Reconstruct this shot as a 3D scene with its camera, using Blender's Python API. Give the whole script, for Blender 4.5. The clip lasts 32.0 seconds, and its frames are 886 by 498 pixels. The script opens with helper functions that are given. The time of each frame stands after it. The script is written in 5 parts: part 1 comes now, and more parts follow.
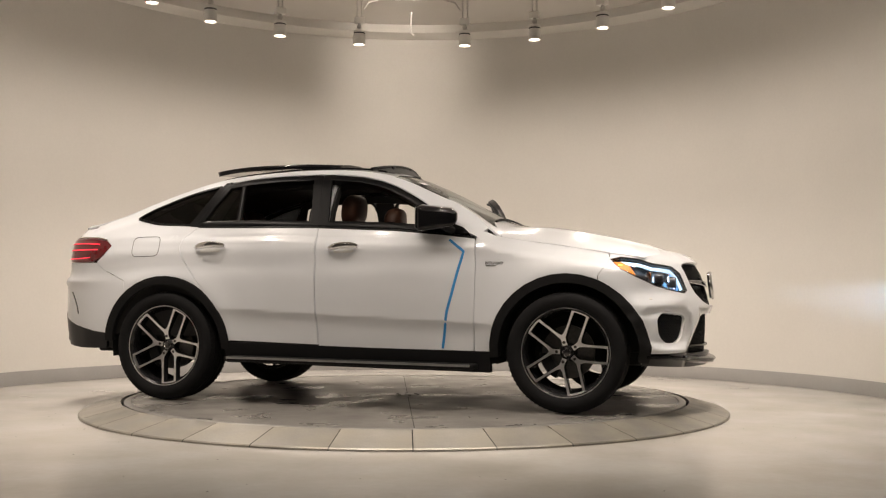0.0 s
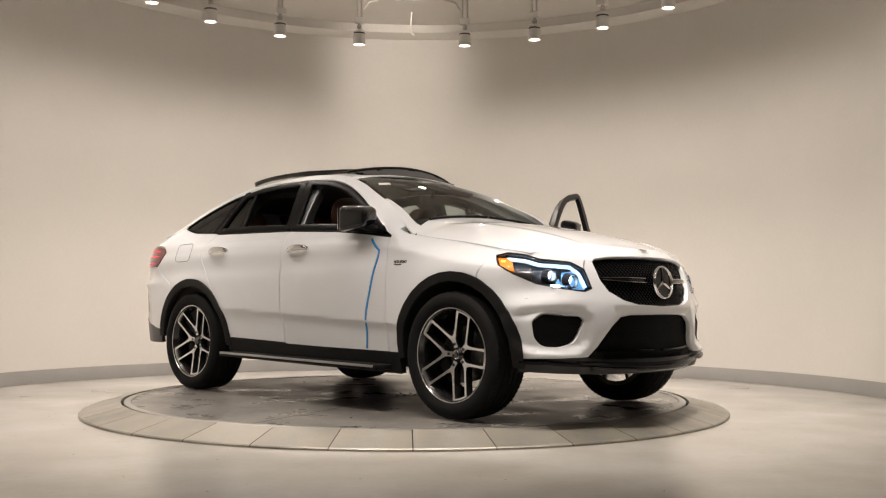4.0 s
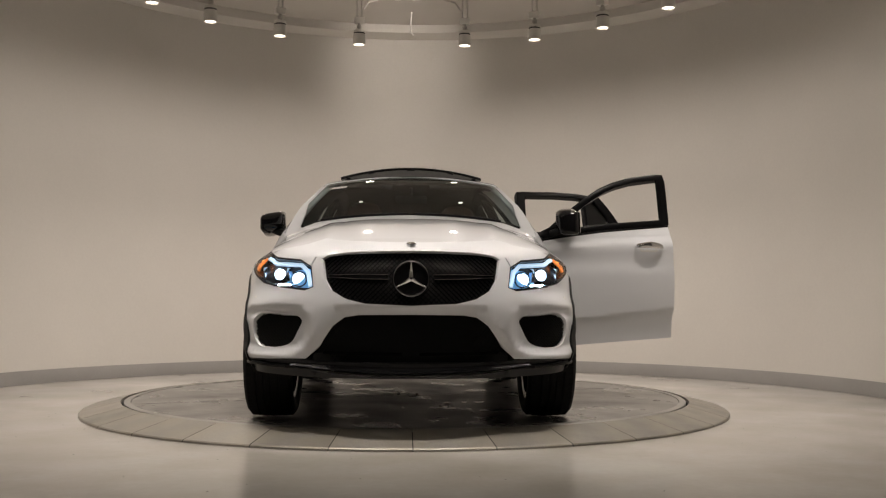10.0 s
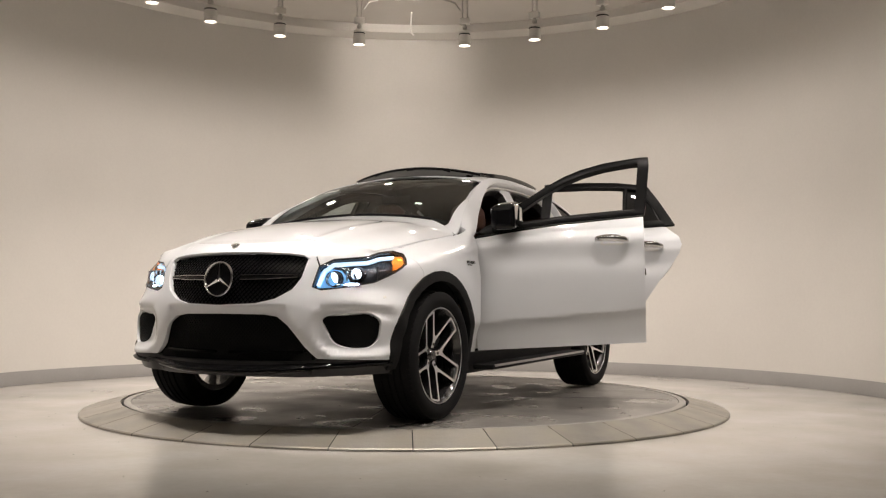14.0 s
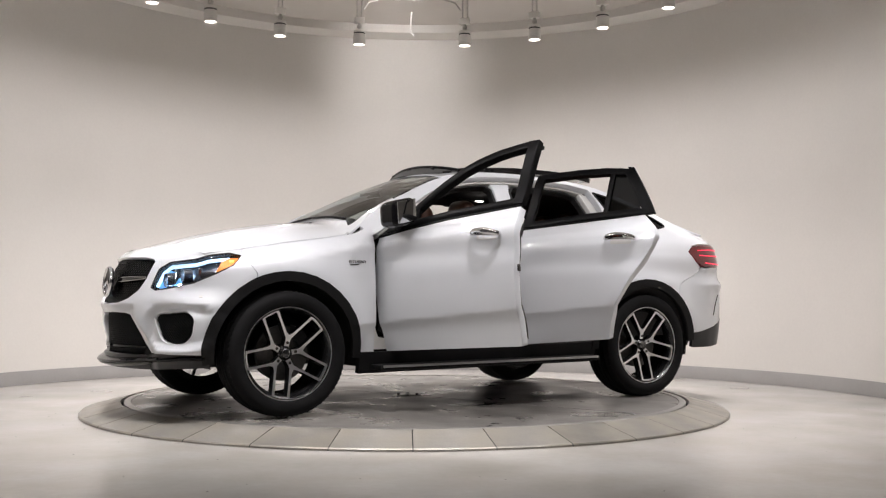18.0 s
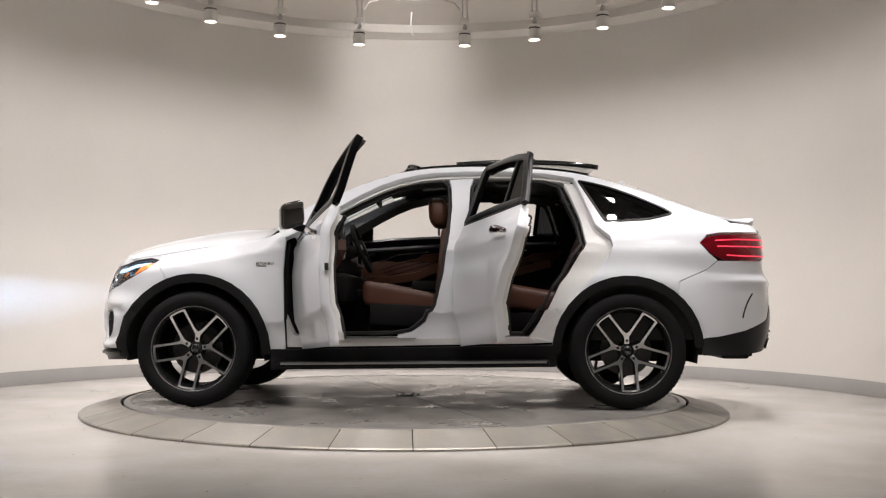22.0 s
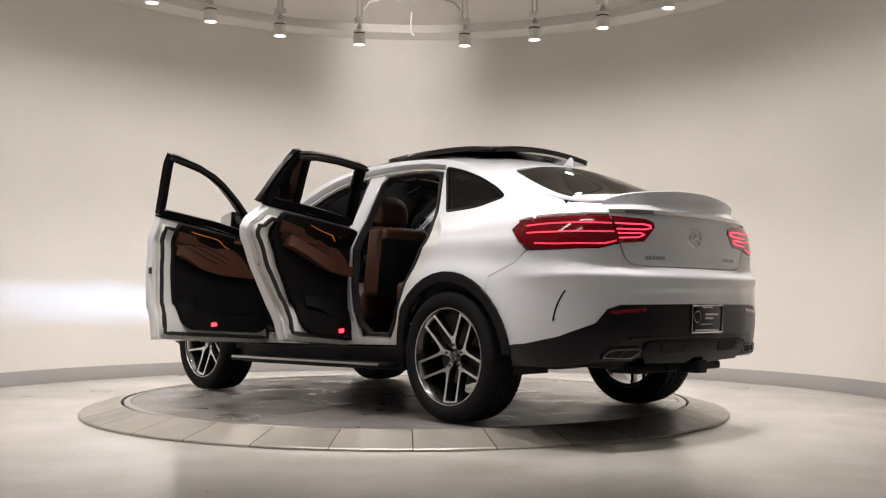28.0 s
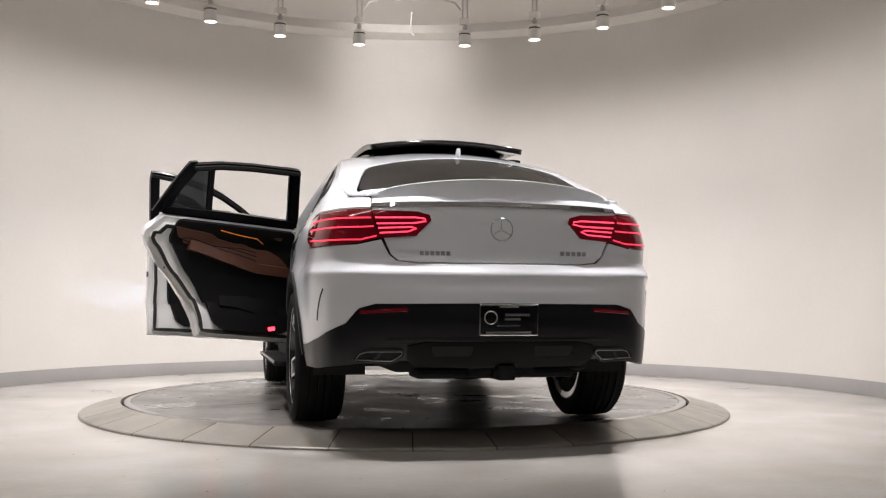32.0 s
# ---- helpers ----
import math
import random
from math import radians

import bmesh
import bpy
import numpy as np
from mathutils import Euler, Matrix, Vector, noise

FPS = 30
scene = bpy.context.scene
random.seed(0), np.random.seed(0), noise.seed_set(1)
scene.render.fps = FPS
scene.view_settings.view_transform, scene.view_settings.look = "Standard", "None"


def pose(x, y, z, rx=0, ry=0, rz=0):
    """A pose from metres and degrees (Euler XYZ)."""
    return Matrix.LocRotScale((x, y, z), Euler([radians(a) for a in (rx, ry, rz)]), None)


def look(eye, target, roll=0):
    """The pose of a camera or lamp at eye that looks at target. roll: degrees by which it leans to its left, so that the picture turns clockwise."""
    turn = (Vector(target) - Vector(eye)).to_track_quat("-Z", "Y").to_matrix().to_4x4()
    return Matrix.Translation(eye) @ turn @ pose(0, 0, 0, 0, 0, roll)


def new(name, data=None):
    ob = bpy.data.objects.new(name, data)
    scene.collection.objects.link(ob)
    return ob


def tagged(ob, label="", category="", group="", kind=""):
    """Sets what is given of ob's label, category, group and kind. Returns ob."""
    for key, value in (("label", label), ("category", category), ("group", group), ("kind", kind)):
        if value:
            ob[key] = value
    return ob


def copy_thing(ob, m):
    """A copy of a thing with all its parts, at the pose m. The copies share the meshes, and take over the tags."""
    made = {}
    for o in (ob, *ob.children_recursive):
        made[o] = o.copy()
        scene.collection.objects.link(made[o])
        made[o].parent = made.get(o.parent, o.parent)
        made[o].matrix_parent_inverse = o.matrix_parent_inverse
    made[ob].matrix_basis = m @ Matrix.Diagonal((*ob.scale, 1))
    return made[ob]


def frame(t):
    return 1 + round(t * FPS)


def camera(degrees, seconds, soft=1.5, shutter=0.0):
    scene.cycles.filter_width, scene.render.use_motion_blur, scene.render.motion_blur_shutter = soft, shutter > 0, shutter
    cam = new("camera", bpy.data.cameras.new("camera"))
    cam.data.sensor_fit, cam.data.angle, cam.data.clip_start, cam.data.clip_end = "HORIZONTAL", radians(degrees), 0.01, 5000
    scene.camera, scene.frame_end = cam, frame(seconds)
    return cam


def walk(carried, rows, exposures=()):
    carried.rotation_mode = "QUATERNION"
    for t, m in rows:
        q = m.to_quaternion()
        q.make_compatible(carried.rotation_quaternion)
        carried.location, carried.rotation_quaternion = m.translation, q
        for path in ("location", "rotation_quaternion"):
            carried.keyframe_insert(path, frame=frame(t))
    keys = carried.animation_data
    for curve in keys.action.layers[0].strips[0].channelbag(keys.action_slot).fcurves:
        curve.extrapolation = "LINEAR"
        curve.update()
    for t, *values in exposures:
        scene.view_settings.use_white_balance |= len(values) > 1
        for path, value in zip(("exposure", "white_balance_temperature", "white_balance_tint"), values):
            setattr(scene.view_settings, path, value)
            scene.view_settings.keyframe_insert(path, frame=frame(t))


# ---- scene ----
cam = camera(48.07, 32.0, soft=1.2)
VIEW = Matrix.Translation((0, -7.666, 0.789)) @ look((0, 0, 0), (0.03473, 0.99800, 0.05354), 0.223).to_3x3().to_4x4()
walk(cam, [(0, VIEW), (32, VIEW)], exposures=[
    (0, -0.38, 7700, 14), (3.5, -0.33, 7600, 14), (5.5, -0.16, 6700, 14), (6, -0.16, 6500, 14), (7, -0.35, 7300, 14), (9, -0.68, 7250, 14), (10, -0.95, 7450, 14), (11, -0.72, 7500, 14), (12, -0.66, 8200, 14), (13, -0.5, 7900, 14), (14, -0.42, 7300, 14), (15, -0.3, 6900, 14), (17, -0.2, 6500, 14), (25, -0.17, 6800, 14), (29, -0.12, 6850, 14), (32, -0.03, 6500, 14)])

# ---------------------------------------------------------------- light
world = bpy.data.worlds.new("room_dark")
scene.world = world
world.use_nodes = True
world.node_tree.nodes["Background"].inputs[0].default_value = (1.0, 0.93, 0.84, 1)
world.node_tree.nodes["Background"].inputs[1].default_value = 0.02

FLOOR_R, WALL_R, DISC_Z = 2.37, 4.02, 0.082
SPOT_R, SPOT_Z = 2.58, 3.525
SPOT_ANGLES = [153.2, 137.4, 120.3, 101.7, 77.2, 60.6, 43.6, 25.3]
SIDE_ANGLES = [2.0, 178.0]
FRONT_ANGLES = [205.0, 232.0, 257.0, 283.0, 308.0, 335.0]


def lamp_spot(at, target, watts, cone, blend=0.5, colour=(1.0, 0.975, 0.965), radius=0.05):
    light = bpy.data.lights.new("spot_light", "SPOT")
    light.energy, light.spot_size, light.spot_blend, light.color, light.shadow_soft_size = watts, radians(cone), blend, colour, radius
    ob = new("spot_light", light)
    ob.matrix_world = look(at, target)
    return ob


def ring_at(radius, angle, z):
    return Vector((radius * math.cos(radians(angle)), radius * math.sin(radians(angle)), z))


for a in SPOT_ANGLES + SIDE_ANGLES:
    lamp_spot(ring_at(SPOT_R, a, SPOT_Z - 0.09), ring_at(3.0, a, 0), 54, 172, 1.0)
    lamp_spot(ring_at(SPOT_R, a, SPOT_Z - 0.09), ring_at(SPOT_R * 1.10, a, 0), 160, 84, 1.0)
for a in FRONT_ANGLES:
    lamp_spot(ring_at(SPOT_R, a, SPOT_Z - 0.09), ring_at(1.2, a, 0.4), 72, 120, 1.0)
    lamp_spot(ring_at(SPOT_R, a, SPOT_Z - 0.09), ring_at(SPOT_R * 0.90, a, 0), 215, 56, 1.0)
# wall washer above the gap of the ring, and the linear fittings of the hall in front
WASHER = Vector((-0.12, 2.2, 3.86))
lamp_spot(WASHER, (-0.12, 4.0, 3.58), 92, 70, 1.0, radius=0.25)
TUBES = [(-1.7, -4.6), (1.7, -4.6), (0.0, -6.4)]
for x, y in TUBES:
    light = bpy.data.lights.new("tube_light", "AREA")
    light.shape, light.size, light.size_y, light.energy, light.color = "RECTANGLE", 2.2, 0.16, 8, (1.0, 0.975, 0.97)
    lamp = new("tube_light", light)
    lamp.matrix_world = look((x, y, 3.90), (x, y, 0))

# ---------------------------------------------------------------- materials
def material(name, colour, rough=0.5, metal=0.0, coat=0.0, var=0.0, scale=4.0, fine=60.0, bump=0.0, rough_var=0.0, spec=0.5, rand=0.0, stains=None):
    m = bpy.data.materials.new(name)
    m.use_nodes = True
    nt = m.node_tree
    b = nt.nodes["Principled BSDF"]
    b.inputs["Base Color"].default_value = (*colour, 1)
    b.inputs["Roughness"].default_value = rough
    b.inputs["Metallic"].default_value = metal
    b.inputs["Coat Weight"].default_value = coat
    b.inputs["Coat Roughness"].default_value = 0.03
    b.inputs["Specular IOR Level"].default_value = spec
    if not (var or bump or rough_var or rand or stains):
        return m
    tc = nt.nodes.new("ShaderNodeTexCoord")

    def noise_node(sc, detail=5.0, rgh=0.55):
        n = nt.nodes.new("ShaderNodeTexNoise")
        n.inputs["Scale"].default_value, n.inputs["Detail"].default_value, n.inputs["Roughness"].default_value = sc, detail, rgh
        nt.links.new(tc.outputs["Object"], n.inputs["Vector"])
        return n.outputs["Fac"]

    def remap(src, a, z, lo=0.3, hi=0.7):
        r = nt.nodes.new("ShaderNodeMapRange")
        r.inputs["From Min"].default_value, r.inputs["From Max"].default_value = lo, hi
        r.inputs["To Min"].default_value, r.inputs["To Max"].default_value = a, z
        nt.links.new(src, r.inputs["Value"])
        return r.outputs["Result"]

    def math_node(op, a, c):
        n = nt.nodes.new("ShaderNodeMath")
        n.operation = op
        for i, v in enumerate((a, c)):
            if isinstance(v, (int, float)):
                n.inputs[i].default_value = v
            else:
                nt.links.new(v, n.inputs[i])
        return n.outputs[0]

    coarse, grain = noise_node(scale), noise_node(fine, 3)
    if var or rand:
        v = math_node("MULTIPLY", remap(coarse, 1 - var, 1 + var), remap(grain, 1 - var * 0.5, 1 + var * 0.5))
        if rand:
            oi = nt.nodes.new("ShaderNodeObjectInfo")
            v = math_node("MULTIPLY", v, remap(oi.outputs["Random"], 1 - rand, 1 + rand, 0, 1))
        mixn = nt.nodes.new("ShaderNodeMix")
        mixn.data_type, mixn.blend_type = "RGBA", "MULTIPLY"
        mixn.inputs[0].default_value = 1
        mixn.inputs[6].default_value = (*colour, 1)
        nt.links.new(v, mixn.inputs[7])
        out = mixn.outputs[2]
        if stains:
            st = nt.nodes.new("ShaderNodeMix")
            st.data_type = "RGBA"
            st.inputs[7].default_value = (*stains[0], 1)
            nt.links.new(remap(noise_node(stains[1], 4, 0.5), 0, stains[3], stains[2] - 0.18, stains[2] + 0.22), st.inputs[0])
            nt.links.new(out, st.inputs[6])
            out = st.outputs[2]
        nt.links.new(out, b.inputs["Base Color"])
    if rough_var:
        nt.links.new(remap(coarse, rough - rough_var, rough + rough_var), b.inputs["Roughness"])
    if bump:
        bp = nt.nodes.new("ShaderNodeBump")
        bp.inputs["Strength"].default_value, bp.inputs["Distance"].default_value = bump, 0.002
        nt.links.new(math_node("ADD", coarse, grain), bp.inputs["Height"])
        nt.links.new(bp.outputs["Normal"], b.inputs["Normal"])
    return m


def glow(name, colour, strength):
    m = bpy.data.materials.new(name)
    m.use_nodes = True
    b = m.node_tree.nodes["Principled BSDF"]
    b.inputs["Base Color"].default_value = (*colour, 1)
    b.inputs["Emission Color"].default_value = (*colour, 1)
    b.inputs["Emission Strength"].default_value = strength
    return m


def pane_material(name, tint, gloss=0.08):
    m = bpy.data.materials.new(name)
    m.use_nodes = True
    nt = m.node_tree
    nt.nodes.remove(nt.nodes["Principled BSDF"])
    t, gl, mx, fr = (nt.nodes.new("ShaderNode" + k) for k in ("BsdfTransparent", "BsdfGlossy", "MixShader", "Fresnel"))
    t.inputs[0].default_value = (*tint, 1)
    gl.inputs["Roughness"].default_value = 0.02
    fr.inputs[0].default_value = 1.5
    nt.links.new(fr.outputs[0], mx.inputs[0])
    nt.links.new(t.outputs[0], mx.inputs[1])
    nt.links.new(gl.outputs[0], mx.inputs[2])
    nt.links.new(mx.outputs[0], nt.nodes["Material Output"].inputs[0])
    return m


WALL = material("wall_plaster", (0.68, 0.655, 0.615), 0.85, var=0.03, scale=0.8, fine=40, bump=0.15)
# walls out of view, colour darkened so the car reflects a dim hall
HALL = material("unseen_hall_dark", (0.20, 0.19, 0.18), 0.8, var=0.05, scale=1.0, bump=0.1)
CEIL = material("ceiling_paint", (0.55, 0.52, 0.48), 0.9, var=0.04, scale=1.2)
SKIRT = material("grey_vinyl_base", (0.30, 0.29, 0.28), 0.55, var=0.05, scale=3)
CONCRETE = material("polished_floor", (0.455, 0.437, 0.41), 0.20, var=0.05, scale=0.9, fine=22, bump=0.03, rough_var=0.06, stains=((0.27, 0.225, 0.18), 1.3, 0.59, 0.46))
GRIT = material("dark_grit", (0.05, 0.045, 0.04), 0.8)
DISC = material("stained_disc", (0.20, 0.19, 0.175), 0.34, var=0.22, scale=2.6, fine=30, bump=0.10, rough_var=0.14, stains=((0.065, 0.06, 0.055), 2.4, 0.54, 0.75))
PLATE = material("steel_plate", (0.27, 0.258, 0.235), 0.38, metal=0.35, var=0.16, scale=6, fine=90, bump=0.12, rough_var=0.12, rand=0.36, stains=((0.38, 0.345, 0.27), 4, 0.54, 0.6))
STEEL = material("worn_steel", (0.42, 0.41, 0.39), 0.35, metal=0.8, var=0.1, scale=10)
GROOVE = material("dark_groove", (0.03, 0.03, 0.03), 0.7)
PAINT = material("white_car_paint", (0.77, 0.795, 0.83), 0.30, coat=1.0, var=0.012, scale=3, fine=900)
PAINT_IN = material("white_body_inner", (0.76, 0.76, 0.74), 0.35, coat=0.4, var=0.03, scale=6)
BLACK_GLOSS = material("gloss_black_trim", (0.006, 0.006, 0.007), 0.10, coat=0.35, spec=0.25, rough_var=0.03, scale=30)
PIANO = material("piano_black", (0.004, 0.004, 0.0045), 0.16, spec=0.13, rough_var=0.03, scale=14)
SATIN_BLACK = material("satin_black_plastic", (0.006, 0.006, 0.0075), 0.30, spec=0.45, var=0.08, scale=9)
FRAME = material("black_window_frame", (0.0035, 0.0035, 0.004), 0.30, spec=0.12, var=0.05, scale=20)
BLACK = material("black_plastic", (0.0075, 0.0075, 0.008), 0.60, spec=0.22, var=0.1, scale=20, fine=300, bump=0.25)
RUBBER = material("tyre_rubber", (0.008, 0.008, 0.0085), 0.80, spec=0.18, var=0.12, scale=12, fine=150, bump=0.2)
SEAL = material("door_seal_rubber", (0.012, 0.012, 0.012), 0.75, var=0.1, scale=15)
RIM_BLACK = material("gloss_black_wheel", (0.012, 0.012, 0.013), 0.22, coat=1.0, var=0.08, scale=30)
MACHINED = material("machined_alloy", (0.78, 0.78, 0.79), 0.30, metal=1.0, var=0.06, scale=12, fine=220, bump=0.06)
CHROME = material("chrome", (0.80, 0.80, 0.81), 0.07, metal=1.0, rough_var=0.03, scale=20)
SATIN = material("satin_metal", (0.45, 0.45, 0.46), 0.32, metal=1.0, var=0.05, scale=18)
IRON = material("brake_iron", (0.09, 0.088, 0.085), 0.40, metal=0.9, var=0.12, scale=30)
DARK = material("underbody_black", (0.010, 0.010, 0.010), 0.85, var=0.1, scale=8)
TAN = material("saddle_brown_leather", (0.082, 0.030, 0.0155), 0.48, var=0.10, scale=7, fine=320, bump=0.35)
HIDE = material("black_leather", (0.0055, 0.0053, 0.0053), 0.58, spec=0.12, var=0.12, scale=9, fine=320, bump=0.35)
LINER = material("black_headliner", (0.020, 0.019, 0.019), 0.9, var=0.1, scale=14)
CARPET = material("black_carpet", (0.007, 0.007, 0.007), 0.95, var=0.2, scale=30, bump=0.4)
NET = material("grey_deflector_net", (0.09, 0.09, 0.088), 0.75, var=0.1, scale=40)
TAPE = material("blue_masking_tape", (0.02, 0.27, 0.62), 0.6, var=0.08, scale=20, bump=0.2)
PAPER = material("white_sticker", (0.75, 0.75, 0.73), 0.6, var=0.05, scale=30)
INK = material("grey_ink", (0.10, 0.10, 0.11), 0.6)
RED_LENS = material("red_lamp_lens", (0.10, 0.002, 0.005), 0.10, coat=1.0, var=0.1, scale=20)
LAMP_IN = material("lamp_housing", (0.05, 0.05, 0.055), 0.25, metal=0.3, var=0.1, scale=25)
SPOT_WHITE = material("white_enamel", (0.72, 0.70, 0.66), 0.45, var=0.04, scale=12)
PIPE = material("galvanised_conduit", (0.55, 0.53, 0.50), 0.4, metal=0.5, var=0.06, scale=15)
GLASS = pane_material("windscreen_glass", (0.44, 0.52, 0.51))
TINT = pane_material("privacy_glass", (0.022, 0.024, 0.026))
COVER = pane_material("lamp_cover", (0.92, 0.93, 0.95))
MIRROR = material("mirror_glass", (0.75, 0.76, 0.77), 0.03, metal=1.0, rough_var=0.01, scale=5)
BEAM = glow("headlamp_led", (0.50, 0.74, 1.0), 40)
LOW_BEAM = glow("low_beam_source", (0.36, 0.62, 1.0), 27000)
DRL = glow("daytime_strip", (0.50, 0.75, 1.0), 1.8)
RED_LENS.node_tree.nodes["Principled BSDF"].inputs["Emission Color"].default_value = (1.0, 0.02, 0.05, 1)
RED_LENS.node_tree.nodes["Principled BSDF"].inputs["Emission Strength"].default_value = 0.03
AMBER = glow("amber_indicator", (0.85, 0.24, 0.02), 0.45)
AMBER_LIT = glow("amber_lamp_lit", (1.0, 0.42, 0.08), 3.0)
# added glow, stands in for blue light scattered inside the headlamp
INNER_GLOW = glow("lamp_inner_glow", (0.16, 0.45, 0.80), 0.75)
RED_DIM = glow("tail_led_dim", (1.0, 0.04, 0.09), 1.1)
RED_GLOW = glow("tail_led", (1.0, 0.05, 0.11), 2.0)
RED_MARK = glow("door_warning_lamp", (1.0, 0.03, 0.05), 6)
AMBIENT = glow("amber_light_strip", (1.0, 0.30, 0.03), 0.14)
DOME = glow("dome_lamp", (1.0, 0.97, 0.9), 5)
SPOT_FACE = glow("spot_lens", (1.0, 0.95, 0.86), 9)


# ---------------------------------------------------------------- mesh helpers
def finish(name, bm, mats, smooth=35):
    me = bpy.data.meshes.new(name)
    bmesh.ops.recalc_face_normals(bm, faces=bm.faces)
    bm.to_mesh(me)
    bm.free()
    for mt in mats if isinstance(mats, (list, tuple)) else (mats,):
        me.materials.append(mt)
    if smooth:
        me.shade_smooth()
        me.set_sharp_from_angle(angle=radians(smooth))
    return me


def part(name, bm, mats, parent=None, label="", smooth=35, at=None):
    ob = new(name, finish(name, bm, mats, smooth) if isinstance(bm, bmesh.types.BMesh) else bm)
    if parent is not None:
        ob.parent = parent
    if at is not None:
        ob.matrix_basis = at
    if label:
        ob["label"] = label
    return ob


def merge(*bms):
    out = bmesh.new()
    for b in bms:
        me = bpy.data.meshes.new("tmp")
        b.to_mesh(me)
        b.free()
        out.from_mesh(me)
        bpy.data.meshes.remove(me)
    return out


def box(c, s, bev=0.0, seg=2, m=None):
    bm = bmesh.new()
    bmesh.ops.create_cube(bm, size=1)
    bmesh.ops.scale(bm, vec=s, verts=bm.verts)
    if bev:
        bmesh.ops.bevel(bm, geom=bm.edges[:], offset=bev, segments=seg, profile=0.6, affect="EDGES")
    if m is not None:
        bmesh.ops.transform(bm, matrix=m.to_4x4(), verts=bm.verts)
    bmesh.ops.translate(bm, vec=c, verts=bm.verts)
    return bm


def lathe(profile, n=48, closed=False, arc=None, start=0.0):
    """Turns (radius, height) pairs round z."""
    bm = bmesh.new()
    full = arc is None
    steps = n if full else n + 1
    rings = []
    for i in range(steps):
        a = radians(start) + (2 * math.pi if full else radians(arc)) * i / n
        rings.append([bm.verts.new((r * math.cos(a), r * math.sin(a), z)) for r, z in profile])
    m = len(profile)
    for i in range(n):
        p, q = rings[i], rings[(i + 1) % steps]
        for j in range(m if closed else m - 1):
            k = (j + 1) % m
            vs = [p[j], q[j], q[k], p[k]]
            bm.faces.new(vs)
    bmesh.ops.remove_doubles(bm, verts=bm.verts, dist=1e-5)
    return bm


def tube(points, r, n=10, caps=True):
    pts = [Vector(p) for p in points]
    bm = bmesh.new()
    rings = []
    side = None
    for i, p in enumerate(pts):
        d = (pts[min(i + 1, len(pts) - 1)] - pts[max(i - 1, 0)]).normalized()
        if side is None:
            side = d.orthogonal().normalized()
        side = (side - d * side.dot(d)).normalized()
        up = d.cross(side)
        rings.append([bm.verts.new(p + r * (math.cos(2 * math.pi * k / n) * side + math.sin(2 * math.pi * k / n) * up)) for k in range(n)])
    for a, b in zip(rings, rings[1:]):
        for k in range(n):
            bm.faces.new((a[k], a[(k + 1) % n], b[(k + 1) % n], b[k]))
    if caps:
        bm.faces.new(rings[0][::-1])
        bm.faces.new(rings[-1])
    return bm


def prism(outline, depth, bev=0.0):
    """A plate from an outline in x, z, thick along y."""
    bm = bmesh.new()
    f = bm.faces.new([bm.verts.new((x, 0, z)) for x, z in outline])
    r = bmesh.ops.extrude_face_region(bm, geom=[f])
    bmesh.ops.translate(bm, vec=(0, depth, 0), verts=[v for v in r["geom"] if isinstance(v, bmesh.types.BMVert)])
    bmesh.ops.recalc_face_normals(bm, faces=bm.faces)
    if bev:
        bmesh.ops.bevel(bm, geom=bm.edges[:], offset=bev, segments=2, affect="EDGES")
    return bm


def warp(bm, fn):
    for v in bm.verts:
        v.co = Vector(fn(*v.co))
    return bm


def turned(bm, m):
    bmesh.ops.transform(bm, matrix=m, verts=bm.verts)
    return bm


def rounded(pts, r=0.03, n=4):
    """Rounds the corners of a closed outline."""
    out = []
    k = len(pts)
    for i in range(k):
        p, a, b = (Vector(pts[j % k][:2]) for j in (i, i - 1, i + 1))
        rr = pts[i][2] if len(pts[i]) > 2 else r
        la, lb = (a - p).length, (b - p).length
        q = min(rr, la * 0.45, lb * 0.45)
        if q < 1e-4:
            out.append(tuple(p))
            continue
        s, e = p + (a - p) / la * q, p + (b - p) / lb * q
        for j in range(n + 1):
            u = j / n
            out.append(tuple((1 - u) ** 2 * s + 2 * u * (1 - u) * p + u * u * e))
    return out


def fair(xs, vs, n=400):
    """A smooth curve through the knots, as a function."""
    xs, vs = np.array(xs, float), np.array(vs, float)
    if xs[0] > xs[-1]:
        xs, vs = xs[::-1], vs[::-1]
    h, d = np.diff(xs), np.diff(vs) / np.diff(xs)
    m = np.concatenate([[d[0]], (d[:-1] * h[1:] + d[1:] * h[:-1]) / (h[1:] + h[:-1]), [d[-1]]])

    def f(x):
        x = np.clip(np.asarray(x, float), xs[0], xs[-1])
        i = np.clip(np.searchsorted(xs, x) - 1, 0, len(h) - 1)
        t = (x - xs[i]) / h[i]
        return ((2 * t**3 - 3 * t**2 + 1) * vs[i] + (t**3 - 2 * t**2 + t) * h[i] * m[i] + (-2 * t**3 + 3 * t**2) * vs[i + 1] + (t**3 - t**2) * h[i] * m[i + 1])
    return f


def step(x, a, b):
    t = np.clip((np.asarray(x, float) - a) / (b - a), 0, 1)
    return t * t * (3 - 2 * t)

# ---------------------------------------------------------------- the round room
ARC0, ARC1 = -32.0, 212.0
A0 = ring_at(WALL_R, ARC0, 0)


def structure(name, bm, mats, label, smooth=35):
    return tagged(part(name, bm, mats, None, "", smooth), label, "", "", "structure")


